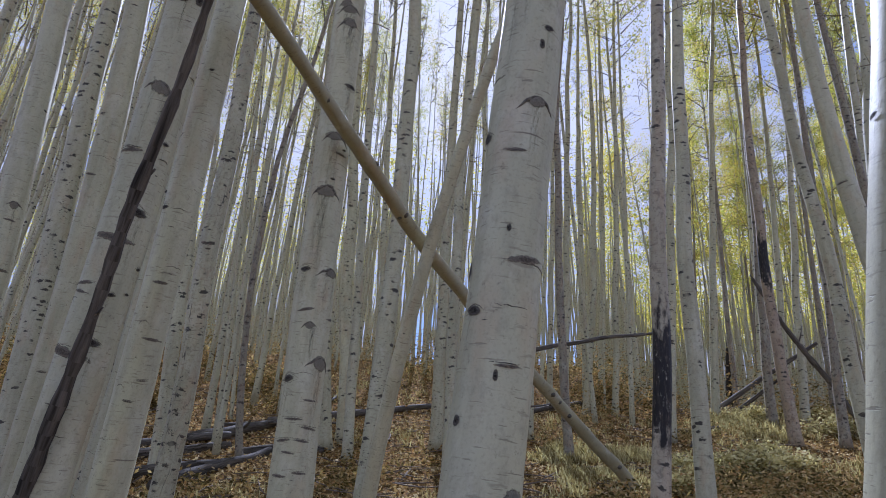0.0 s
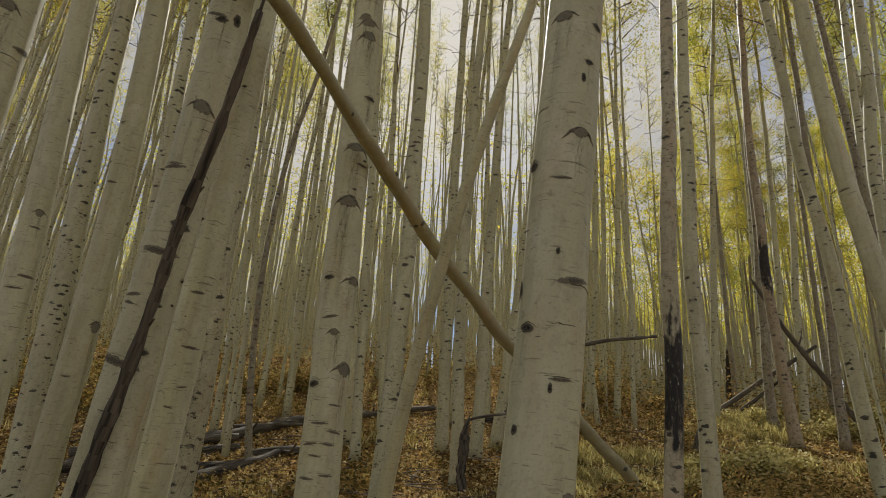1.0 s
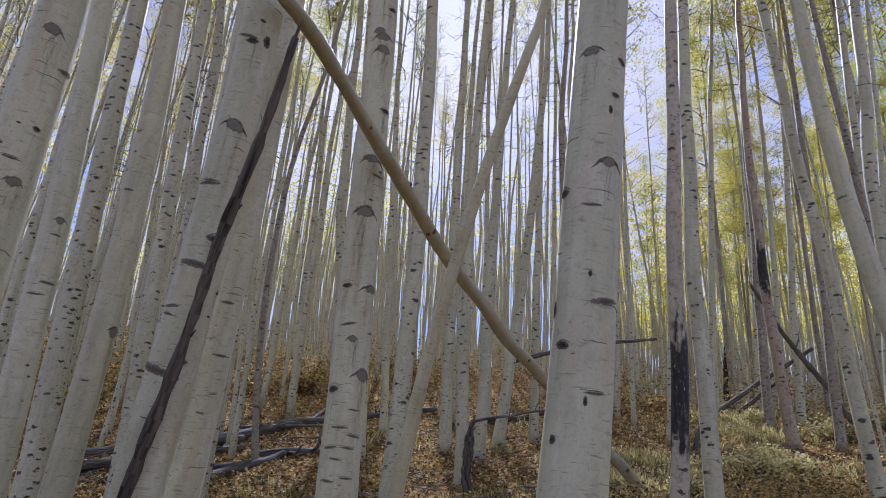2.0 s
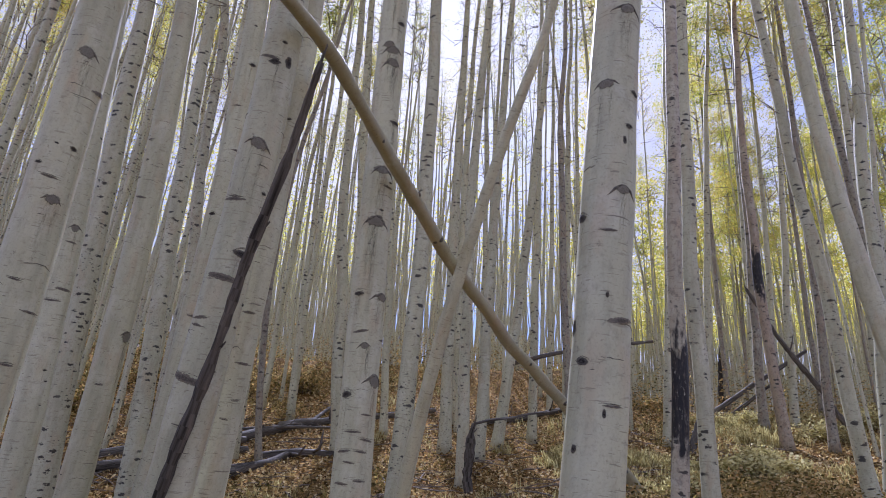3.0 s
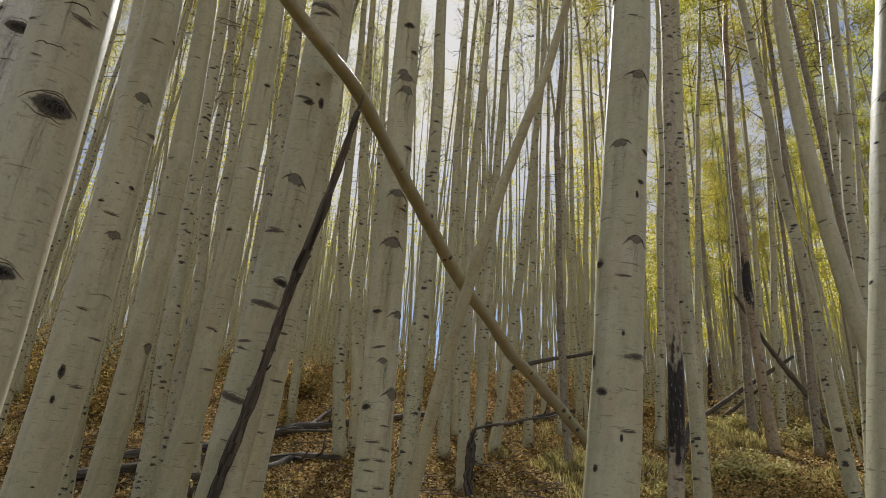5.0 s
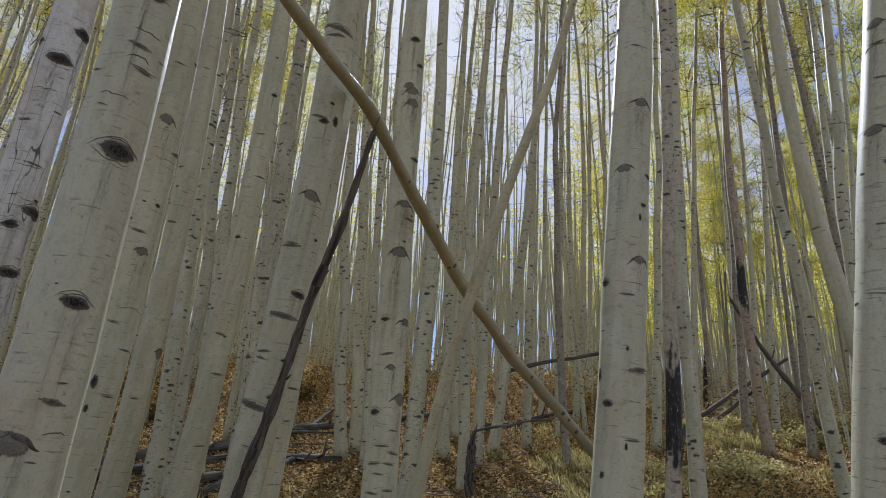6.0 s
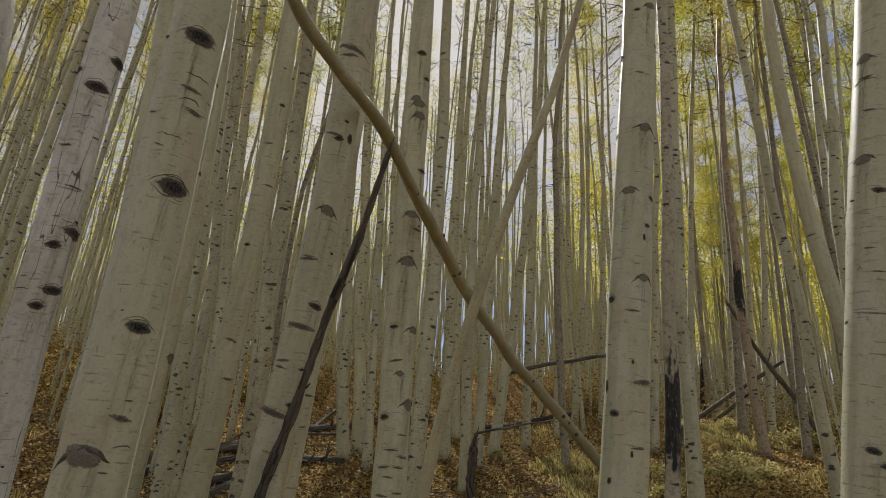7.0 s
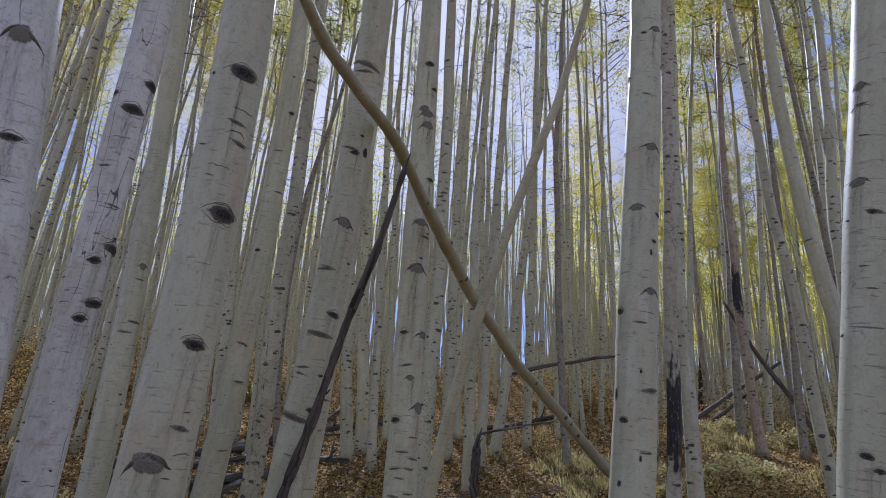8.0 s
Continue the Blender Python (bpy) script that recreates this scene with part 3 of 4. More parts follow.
aspen(-6.27, 12.00, 0.058, -0.0041, 13.0, 0.00, 0.28, "rough")
aspen(-6.15, 13.50, -0.028, 0.0021, 14.0, 0.00, 0.32, "mid")
aspen(-4.25, 9.50, 0.074, -0.0024, 11.2, 0.00, 0.34, "rough")
aspen(-3.29, 17.00, -0.060, 0.0038, 16.7, 0.00, 0.37, "mid")
aspen(-2.95, 18.00, -0.032, 0.0013, 17.5, 0.00, 0.41, "mid")
aspen(-2.51, 16.00, 0.013, 0.0001, 16.1, 0.00, 0.26, "mid")
aspen(-2.27, 20.00, -0.000, 0.0007, 18.9, 0.00, 0.26, "mid")
aspen(-1.33, 9.90, 0.109, -0.0037, 11.7, 0.00, 0.32, "mid")
aspen(-0.30, 18.00, 0.043, 0.0008, 17.8, 0.00, 0.37, "mid")
aspen(0.28, 21.00, 0.007, 0.0027, 19.8, 0.00, 0.32, "mid")
aspen(0.03, 14.00, 0.024, 0.0036, 14.9, 0.00, 0.28, "mid")
aspen(1.30, 22.00, 0.010, 0.0014, 20.5, 0.00, 0.24, "mid")
aspen(0.62, 17.00, 0.086, 0.0009, 17.1, 0.00, 0.34, "mid")
aspen(1.27, 18.30, 0.203, -0.0028, 18.1, 0.00, 0.34, "mid")
aspen(2.49, 19.20, 0.080, -0.0003, 18.7, 0.00, 0.29, "mid")
aspen(4.01, 24.00, 0.075, -0.0001, 21.8, 0.00, 0.23, "mid")
aspen(3.22, 16.60, -0.007, 0.0040, 16.9, 0.00, 0.24, "dark")
aspen(4.01, 21.00, 0.069, 0.0007, 20.0, 0.00, 0.27, "mid")
aspen(5.67, 25.00, 0.042, 0.0009, 22.5, 0.00, 0.27, "mid")
aspen(5.17, 23.00, 0.159, -0.0043, 21.3, 0.00, 0.27, "mid")
aspen(6.56, 26.00, 0.106, -0.0012, 23.1, 0.00, 0.25, "mid")
aspen(6.26, 23.00, 0.108, -0.0008, 21.3, 0.00, 0.25, "mid")
aspen(6.76, 19.00, 0.139, -0.0011, 18.8, 0.00, 0.31, "mid")
aspen(2.11, 6.80, 0.132, -0.0020, 9.4, 0.00, 0.21, "scar")
aspen(4.02, 10.10, 0.049, 0.0032, 12.1, 0.00, 0.29, "mid")
aspen(9.52, 22.00, 0.126, 0.0012, 20.9, 0.00, 0.29, "mid")
aspen(12.20, 24.00, 0.159, -0.0040, 22.2, 0.00, 0.23, "mid")
aspen(10.96, 21.00, 0.097, 0.0001, 20.2, 0.00, 0.32, "dark")
aspen(10.14, 18.30, -0.010, 0.0048, 18.4, 0.00, 0.34, "char")
aspen(13.17, 24.00, 0.147, -0.0021, 16.8, 0.00, 0.26, "mid")
aspen(12.67, 22.00, 0.134, 0.0007, 21.0, 0.00, 0.29, "mid")
aspen(7.74, 11.50, -0.008, -0.0002, 13.3, 0.00, 0.29, "mid")
aspen(11.50, 18.20, 0.099, -0.0006, 18.4, 0.00, 0.28, "dark")
t_j9 = aspen(8.56, 10.50, -0.202, 0.0119, 12.5, 0.00, 0.39, "near")
aspen(9.87, 13.00, 0.025, -0.0008, 14.5, 0.00, 0.22, "dark")
aspen(9.96, 14.00, 0.128, -0.0004, 15.3, 0.00, 0.26, "mid")
aspen(8.64, 12.20, 0.176, -0.0016, 13.9, 0.00, 0.34, "mid")
t_x2 = aspen(-1.25, 9.37, 0.197, 0.0165, 7.0, -0.43, 0.22, "lean", tall=12.0)
aspen(-4.90, 15.00, -0.114, 0.0169, 11.9, 0.00, 0.17, "dark")
aspen(11.78, 16.00, 0.160, 0.0005, 16.9, 0.00, 0.20, "mid")

# their branch scars: height, bearing, size
eye(t_big, 3.78, -120, 0.135, "brow")
eye(t_big, 3.41, -72, 0.040, "tall")
eye(t_big, 3.11, -69, 0.143, "brow")
eye(t_big, 2.95, -165, 0.096, "eye")
eye(t_big, 2.86, -98, 0.081, "dash")
eye(t_big, 2.51, -95, 0.028, "tall")
eye(t_big, 2.39, -64, 0.137, "dash")
eye(t_big, 2.17, -137, 0.075, "eye")
eye(t_big, 1.97, -75, 0.074, "dash")
eye(t_big, 1.93, -91, 0.031, "tall")
eye(t_big, 1.76, -142, 0.041, "tall")
eye(t_big, 1.53, -44, 0.122, "brow")
eye(t_big, 3.51, -62, 0.055, "eye")
eye(t_big, 3.74, -45, 0.077, "eye")
eye(t_big, 2.35, -171, 0.059, "tall")
eye(t_twl, 5.00, -102, 0.161, "dash")
eye(t_twl, 4.20, -75, 0.189, "brow")
eye(t_twl, 4.45, -158, 0.092, "dash")
eye(t_twl, 3.69, -111, 0.165, "dash")
eye(t_twl, 3.27, -49, 0.133, "eye")
eye(t_twl, 3.06, -83, 0.263, "dash")
eye(t_twl, 2.67, -115, 0.109, "dash")
eye(t_twl, 2.28, -108, 0.27, "dash")
eye(t_twl, 2.37, -57, 0.097, "eye")
eye(t_twl, 6.03, -129, 0.212, "dash")
eye(t_twl, 5.92, -95, 0.185, "dash")
eye(t_twl, 1.96, -94, 0.063, "dash")
eye(t_twr, 3.53, -124, 0.099, "eye")
eye(t_twr, 2.92, -66, 0.115, "dash")
eye(t_twr, 4.18, -147, 0.084, "dash")
eye(t_twr, 2.48, -49, 0.128, "dash")
eye(t_twr, 2.17, -47, 0.068, "dash")
eye(t_twr, 2.01, -73, 0.064, "dash")
eye(t_cen, 6.90, -94, 0.224, "brow")
eye(t_cen, 5.70, -35, 0.173, "eye")
eye(t_cen, 4.99, -74, 0.279, "brow")
eye(t_cen, 4.29, -78, 0.298, "brow")
eye(t_cen, 3.37, -114, 0.141, "eye")
eye(t_cen, 3.36, -30, 0.262, "brow")
eye(t_cen, 2.40, -33, 0.284, "brow")
eye(t_cen, 2.23, -126, 0.183, "eye")
eye(t_cen, 1.84, -91, 0.153, "dash")
eye(t_cen, 1.76, -48, 0.146, "dash")
eye(t_cen, 1.64, -116, 0.157, "dash")
eye(t_cen, 1.64, -63, 0.120, "dash")
eye(t_cen, 1.53, -95, 0.110, "dash")
eye(t_cen, 1.32, -114, 0.152, "dash")
eye(t_cen, 1.35, -61, 0.121, "dash")
eye(t_cen, 2.02, -55, 0.115, "dash")
eye(t_cen, 6.61, -69, 0.270, "brow")
eye(t_cen, 2.86, -9, 0.137, "dash")
eye(t_l, 3.09, -46, 0.165, "eye")
eye(t_l, 2.46, -51, 0.118, "eye")
eye(t_l, 1.95, -84, 0.215, "brow")
eye(t_l, 3.86, -60, 0.164, "eye")
eye(t_l, 3.58, -54, 0.090, "dash")
eye(t_l, 3.47, -40, 0.078, "dash")
eye(t_l, 2.17, -37, 0.036, "dash")
eye(t_l, 2.10, -42, 0.093, "dash")
eye(t_l, 3.43, -119, 0.048, "dash")
eye(t_l, 1.96, -69, 0.057, "dash")
eye(t_ll, 4.34, -53, 0.171, "eye")
eye(t_ll, 4.47, -134, 0.120, "eye")
eye(t_ll, 4.58, -10, 0.158, "eye")
eye(t_ll, 3.98, -20, 0.062, "dash")
eye(t_ll, 3.60, -43, 0.083, "dash")
eye(t_ll, 3.30, -3, 0.169, "eye")
eye(t_ll, 3.20, -54, 0.114, "eye")
eye(t_ll, 2.91, -23, 0.156, "eye")
eye(t_ll, 2.80, -54, 0.111, "eye")
eye(t_ll, 3.88, -93, 0.071, "dash")
eye(t_lll, 4.59, -58, 0.162, "brow")
eye(t_lll, 4.32, 9, 0.175, "dash")
eye(t_lll, 3.57, -61, 0.095, "dash")
eye(t_lll, 3.42, -40, 0.165, "brow")
eye(t_lll, 2.83, -65, 0.082, "dash")
eye(t_lll, 2.38, -71, 0.067, "tall")
eye(t_lll, 2.19, -73, 0.049, "tall")
eye(t_lll, 5.14, -57, 0.094, "dash")
eye(t_lll, 2.64, -14, 0.105, "dash")
eye(t_lll, 2.29, -31, 0.093, "dash")
eye(t_r, 4.30, -160, 0.136, "brow")
eye(t_r, 3.61, -156, 0.141, "brow")
eye(t_r, 3.40, -121, 0.090, "dash")
eye(t_r, 1.86, -106, 0.079, "eye")
eye(t_r, 2.91, -124, 0.058, "dash")
eye(t_r, 2.62, 172, 0.050, "eye")
eye(t_fl, 4.48, -66, 0.229, "brow")
eye(t_fl, 3.77, -53, 0.141, "eye")
eye(t_fl, 3.34, 25, 0.064, "dash")
eye(t_p3, 7.89, -73, 0.111, "dash")
eye(t_p3, 3.07, -8, 0.271, "brow")
eye(t_p3, 3.71, -145, 0.127, "dash")
eye(t_p3, 6.05, -116, 0.113, "dash")
eye(t_p3, 5.11, -98, 0.174, "dash")
eye(t_p3, 2.37, -75, 0.123, "dash")
eye(t_p3, 5.42, -146, 0.133, "dash")
eye(t_p1, 4.50, -42, 0.184, "brow")
eye(t_p1, 4.29, -46, 0.135, "dash")
eye(t_p1, 3.64, -35, 0.200, "dash")
eye(t_p1, 3.48, -72, 0.167, "dash")
eye(t_e, 3.35, -76, 0.158, "dash")
eye(t_e, 2.74, -48, 0.179, "dash")
eye(t_e, 1.67, -52, 0.149, "dash")
eye(t_e, 4.95, -95, 0.125, "eye")
eye(t_e, 4.18, -17, 0.134, "dash")
eye(t_e, 6.07, -45, 0.180, "dash")
eye(t_e, 7.64, -47, 0.127, "eye")
eye(t_e, 6.84, -86, 0.125, "dash")
eye(t_j9, 10.21, -89, 0.131, "dash")
eye(t_j9, 9.45, -48, 0.129, "dash")
eye(t_j9, 8.18, -86, 0.141, "dash")
eye(t_j9, 6.13, -154, 0.199, "dash")
eye(t_big, 5.05, 164, 0.142, "brow")
eye(t_big, 4.32, -79, 0.148, "brow")
eye(t_big, 4.30, 164, 0.135, "dash")
eye(t_big, 5.46, -116, 0.066, "eye")
eye(t_big, 5.51, -71, 0.124, "brow")
eye(t_big, 4.82, -101, 0.063, "dash")
eye(t_r, 3.05, -141, 0.053, "dash")
eye(t_r, 1.93, -129, 0.097, "eye")
eye(t_r, 3.93, -146, 0.056, "dash")
eye(t_r, 4.16, -154, 0.064, "dash")
eye(t_r, 3.40, -126, 0.067, "eye")
eye(t_twl, 4.96, -82, 0.126, "eye")
eye(t_twl, 5.00, -40, 0.104, "tall")
eye(t_twl, 6.00, -78, 0.300, "dash")
eye(t_twl, 2.73, -114, 0.124, "dash")
eye(t_twl, 3.71, -108, 0.097, "dash")
eye(t_cen, 7.73, -79, 0.177, "eye")
eye(t_cen, 7.29, -44, 0.157, "eye")
eye(t_cen, 6.82, -76, 0.256, "brow")
eye(t_cen, 4.77, -44, 0.142, "dash")
eye(t_cen, 2.93, -96, 0.159, "dash")
eye(t_cen, 2.77, -79, 0.144, "brow")
for seed, (tree_at, count) in enumerate([(t_big, 16), (t_twl, 44), (t_twr, 40), (t_cen, 40), (t_l, 30), (t_ll, 40), (t_lll, 40), (t_r, 14), (t_fl, 20), (t_p1, 44), (t_p3, 44), (t_e, 44), (t_j9, 34), (t_x2, 30)]):
    small_scars(tree_at, int(count * 1.5), 900 + seed)


# ---- fallen and leaning wood ----
def rod(name, points, radii, material, label, category, seg=12, wobble=0.10, stubs=(), knobs=0, broken=False):
    """A bare pole or log along the points, with branch stubs and a splintered end where it has them."""
    rnd = random.Random(len(name) * 31 + int(points[0][0] * 100))
    pts = [Vector(p) for p in points]
    path, rr = [], []
    for i in range(len(pts) - 1):
        n = max(3, int((pts[i + 1] - pts[i]).length / (0.09 if broken else 0.16)))
        for k in range(n):
            f = k / n
            path.append(pts[i].lerp(pts[i + 1], f))
            rr.append(radii[i] * (1 - f) + radii[i + 1] * f)
    path.append(pts[-1])
    rr.append(radii[-1])
    for _ in range(3):
        path = [path[0]] + [(path[i - 1] + path[i] * 2 + path[i + 1]) / 4 for i in range(1, len(path) - 1)] + [path[-1]]
    for i, p in enumerate(path):
        path[i] = p + Vector((noise.noise(p * 0.9), noise.noise(p * 0.9 + Vector((7, 0, 0))), noise.noise(p * 0.9 + Vector((0, 7, 0))))) * rr[i] * 0.5
    rr = [r * rnd.uniform(0.82, 1.2) if broken else r * rnd.uniform(0.965, 1.035) for r in rr]
    base = path[0].copy()
    thing = tagged(new(name), label, category)
    thing.location = base
    path = [p - base for p in path]
    verts, faces, uvs = [], [], []
    tube(verts, faces, uvs, path, rr, seg, wobble, base.x)
    from_lists("stem", verts, faces, material, thing, uvs)
    for f, length, way in stubs:
        i = int(f * (len(path) - 1))
        v, fc, uv = [], [], []
        d = Vector(way).normalized()
        tube(v, fc, uv, [path[i], path[i] + d * length * 0.6, path[i] + d * length + Vector((0, 0, length * 0.25))], [rr[i] * 0.42, rr[i] * 0.3, rr[i] * 0.16], 7, 0.1)
        from_lists("branch_stub", v, fc, material, thing, uv)
    for k in range(knobs):
        i = rnd.randrange(2, len(path) - 2)
        d = Vector((rnd.uniform(-1, 1), -1.0, rnd.uniform(-1, 1))).normalized()
        v, fc = [], []
        tube(v, fc, None, [path[i], path[i] + d * rr[i] * 1.12, path[i] + d * rr[i] * 1.3], [rr[i] * 0.5, rr[i] * 0.36, rr[i] * 0.12], 8, 0.2, k)
        from_lists("knot", v, fc, KNOT, thing)
    if broken:
        e, d = path[-1], (path[-1] - path[-2]).normalized()
        for k in range(5):
            off = Vector((rnd.uniform(-1, 1), rnd.uniform(-1, 1), 0)) * rr[-1] * 0.6
            v, fc = [], []
            tube(v, fc, None, [e + off - d * 0.05, e + off * 1.2 + d * rnd.uniform(0.05, 0.2)], [rr[-1] * 0.45, 0.004], 5)
            from_lists("splinter", v, fc, material, thing)
    return thing


rod("leaning_pole", [(4.0, 13.5, 1.16), (2.81, 12.6, 2.19), (1.51, 11.1, 3.28), (0.35, 9.4, 4.12), (-0.06, 8.6, 4.46), (-0.49, 7.6, 4.68), (-0.99, 6.1, 5.05), (-1.36, 4.8, 5.25), (-1.65, 3.7, 5.33), (-1.9, 3.0, 5.3), (-2.15, 2.45, 5.34), (-2.21, 2.15, 5.36), (-2.45, 0.95, 5.44)], [0.13, 0.125, 0.115, 0.108, 0.103, 0.1, 0.085, 0.074, 0.066, 0.06, 0.055, 0.052, 0.03],
    BARK["pole"], "long bare tan pole fallen slantwise against an aspen", "fallen tree", 16, 0.2, stubs=[(0.76, 0.13, (0.6, -0.2, 1)), (0.62, 0.06, (-0.6, -0.6, 0.4)), (0.84, 0.08, (-0.5, -0.2, 1))], knobs=15)
rod("dead_stick", [(-3.074 + 0.365 * z, 4.33 - 0.309 * z, z) for z in (0.08, 1.2, 2.3, 3.3, 4.0, 4.45)], [0.050, 0.045, 0.039, 0.034, 0.028, 0.021],
    DEADWOOD, "dark weathered dead sapling leaning with a broken top", "dead tree", 14, 0.5, stubs=[(0.55, 0.10, (1, -0.5, 0.3)), (0.75, 0.07, (1, 0, 0.5))], broken=True)
rod("wedged_pole", [(1.7, 18.85, 4.85), (3.4, 18.8, 5.2), (5.2, 18.75, 5.48), (6.6, 18.78, 5.60)], [0.075, 0.07, 0.06, 0.05], LOGWOOD, "grey fallen pole caught between two aspen trunks", "fallen tree", 8)
rod("fallen_log", [(-5.5, 19.4, 2.95), (-4.2, 20.9, 3.22), (-2.9, 22.2, 3.45), (-0.6, 23.8, 3.84)], [0.15, 0.14, 0.13, 0.10], LOGWOOD, "dark grey log lying across the leaf litter", "log", 12, 0.16, stubs=[(0.3, 0.5, (0.2, -1, 0.6)), (0.6, 0.35, (0.1, -0.6, 1))])
rod("fallen_log", [(-5.2, 15.6, 1.97), (-4.2, 16.1, 2.02), (-3.2, 16.5, 2.02)], [0.12, 0.13, 0.10], DEADWOOD, "short dark rotting log with bare side branches", "log", 12, 0.2, stubs=[(0.45, 0.9, (0.5, -0.7, -0.06)), (0.7, 0.5, (0.7, -0.6, 0.3)), (0.8, 0.5, (0.2, 0.2, 1))])
rod("fallen_log", [(-8.6, 13.0, 1.6), (-7.2, 14.6, 1.85), (-5.6, 16.3, 2.15)], [0.14, 0.13, 0.11], DEADWOOD, "dark fallen log half sunk in dry leaves", "log", 12, 0.16)
rod("fallen_log", [(-9.0, 14.6, 1.98), (-7.4, 16.1, 2.25), (-6.0, 17.3, 2.45)], [0.13, 0.12, 0.10], LOGWOOD, "grey fallen log lying among the trunks", "log", 12, 0.16)
rod("fallen_log", [(-6.8, 12.6, 1.42), (-5.8, 13.7, 1.6), (-4.9, 14.6, 1.72)], [0.12, 0.12, 0.09], DEADWOOD, "dark fallen log behind a pale aspen", "log", 12, 0.18)
rod("fallen_branch", [(-6.6, 17.8, 2.75), (-5.2, 19.1, 2.9), (-3.2, 20.0, 2.95)], [0.05, 0.05, 0.03], LOGWOOD, "thin crooked grey branch on the leaves", "branch", 8, 0.2, stubs=[(0.4, 0.7, (1, -0.3, 0.25)), (0.6, 0.6, (0.8, 0.5, 0.5))])
rod("fallen_branch", [(1.2, 21.6, 3.25), (2.5, 22.4, 3.38), (4.4, 23.8, 3.85), (5.9, 24.5, 4.02)], [0.10, 0.09, 0.10, 0.07], DEADWOOD, "long crooked dark branch on the slope", "branch", 10, 0.25, stubs=[(0.6, 0.5, (0.3, -0.6, 0.7)), (0.75, 0.4, (0.5, 0.4, 0.8))])
rod("fallen_log", [(6.9, 19.6, 2.62), (7.6, 20.1, 2.72), (9.2, 20.6, 2.78)], [0.11, 0.11, 0.08], LOGWOOD, "grey log in the shade below the crest", "log", 10, 0.16)
rod("snag", [(0.16, 13.45, 1.08), (0.15, 13.45, 1.5), (0.21, 13.45, 1.95), (0.20, 13.45, 2.3), (0.30, 13.45, 2.62)], [0.125, 0.11, 0.105, 0.08, 0.04], DEADWOOD, "short dark dead snag with a broken hooked top", "dead tree", 14, 0.5, stubs=[(0.35, 0.12, (-1, -0.4, 0.4)), (0.55, 0.1, (1, -0.6, 0.3)), (0.9, 0.16, (1, -0.2, 0.5))], broken=True)
rod("fallen_branch", [(0.30, 13.55, 2.62), (0.75, 13.8, 2.74), (1.2, 14.3, 2.80), (1.75, 14.6, 2.96), (2.4, 15.1, 3.02), (3.1, 15.6, 3.25)], [0.034, 0.03, 0.033, 0.026, 0.022, 0.01], LOGWOOD, "thin crooked dead branch hanging from a snag", "branch", 8, 0.4, stubs=[(0.35, 0.3, (0.2, -0.3, 0.8)), (0.6, 0.4, (0.4, -0.3, 0.8)), (0.8, 0.35, (0.6, 0.3, -0.5)), (0.9, 0.3, (0.3, 0.2, 0.7))])
rod("fallen_log", [(-7.26, 15.95, 2.20), (-6.15, 17.78, 2.56), (-4.8, 20.29, 3.08)], [0.17, 0.15, 0.12], DEADWOOD, "thick dark fallen log lying up the slope", "log", 14, 0.3, stubs=[(0.5, 0.4, (1, -0.4, 0.5))])
rod("fallen_log", [(-5.67, 12.32, 1.26), (-5.09, 14.03, 1.60), (-4.22, 16.59, 2.10)], [0.13, 0.12, 0.09], DEADWOOD, "dark weathered log among dry leaves", "log", 12, 0.3)
rod("leaning_log", [(9.7, 22.9, 3.45), (11.5, 22.4, 4.6), (13.6, 21.9, 5.9)], [0.10, 0.09, 0.07], LOGWOOD, "silver-grey log leaning up from the crest", "fallen tree", 10, 0.12)
rod("leaning_log", [(13.2, 19.4, 2.4), (12.2, 19.3, 4.0), (11.0, 19.2, 5.9), (10.2, 19.1, 7.5)], [0.09, 0.085, 0.075, 0.055], LOGWOOD, "broken brown trunk leaning against its neighbours", "fallen tree", 10, 0.14, stubs=[(0.6, 0.5, (0.4, -0.2, 1))], broken=True)
rod("leaning_log", [(10.3, 22.6, 3.35), (11.2, 22.3, 4.0), (12.2, 22.0, 4.7)], [0.07, 0.07, 0.05], DEADWOOD, "thin dead pole leaning near the crest", "fallen tree", 8, 0.14)
rod("fallen_branch", [(-4.95, 19.8, 2.97), (-4.6, 22.6, 3.72), (-4.35, 24.8, 4.36), (-4.1, 27.2, 5.12)], [0.07, 0.06, 0.055, 0.03], LOGWOOD, "long thin grey branch lying up the slope", "branch", 8, 0.25, stubs=[(0.45, 0.5, (0.8, -0.2, 0.5)), (0.7, 0.4, (-0.6, -0.3, 0.6))])
rod("snag", [(11.95, 26.0, 3.75), (12.05, 26.0, 5.0), (12.25, 26.05, 6.3), (12.42, 26.0, 7.5)], [0.12, 0.11, 0.09, 0.05], CHAR, "charred black dead trunk standing beyond the crest", "dead tree", 12, 0.4, stubs=[(0.3, 0.25, (1, -0.4, 0.3)), (0.5, 0.2, (-1, -0.6, 0.3)), (0.7, 0.2, (1, -0.2, 0.5))], broken=True)
rod("broken_stump", [(7.0, 17.9, 2.0), (7.15, 17.9, 2.5), (7.4, 17.9, 3.1)], [0.12, 0.11, 0.08], LOGWOOD, "short grey leaning stump with a split top", "stump", 10, 0.2, broken=True)


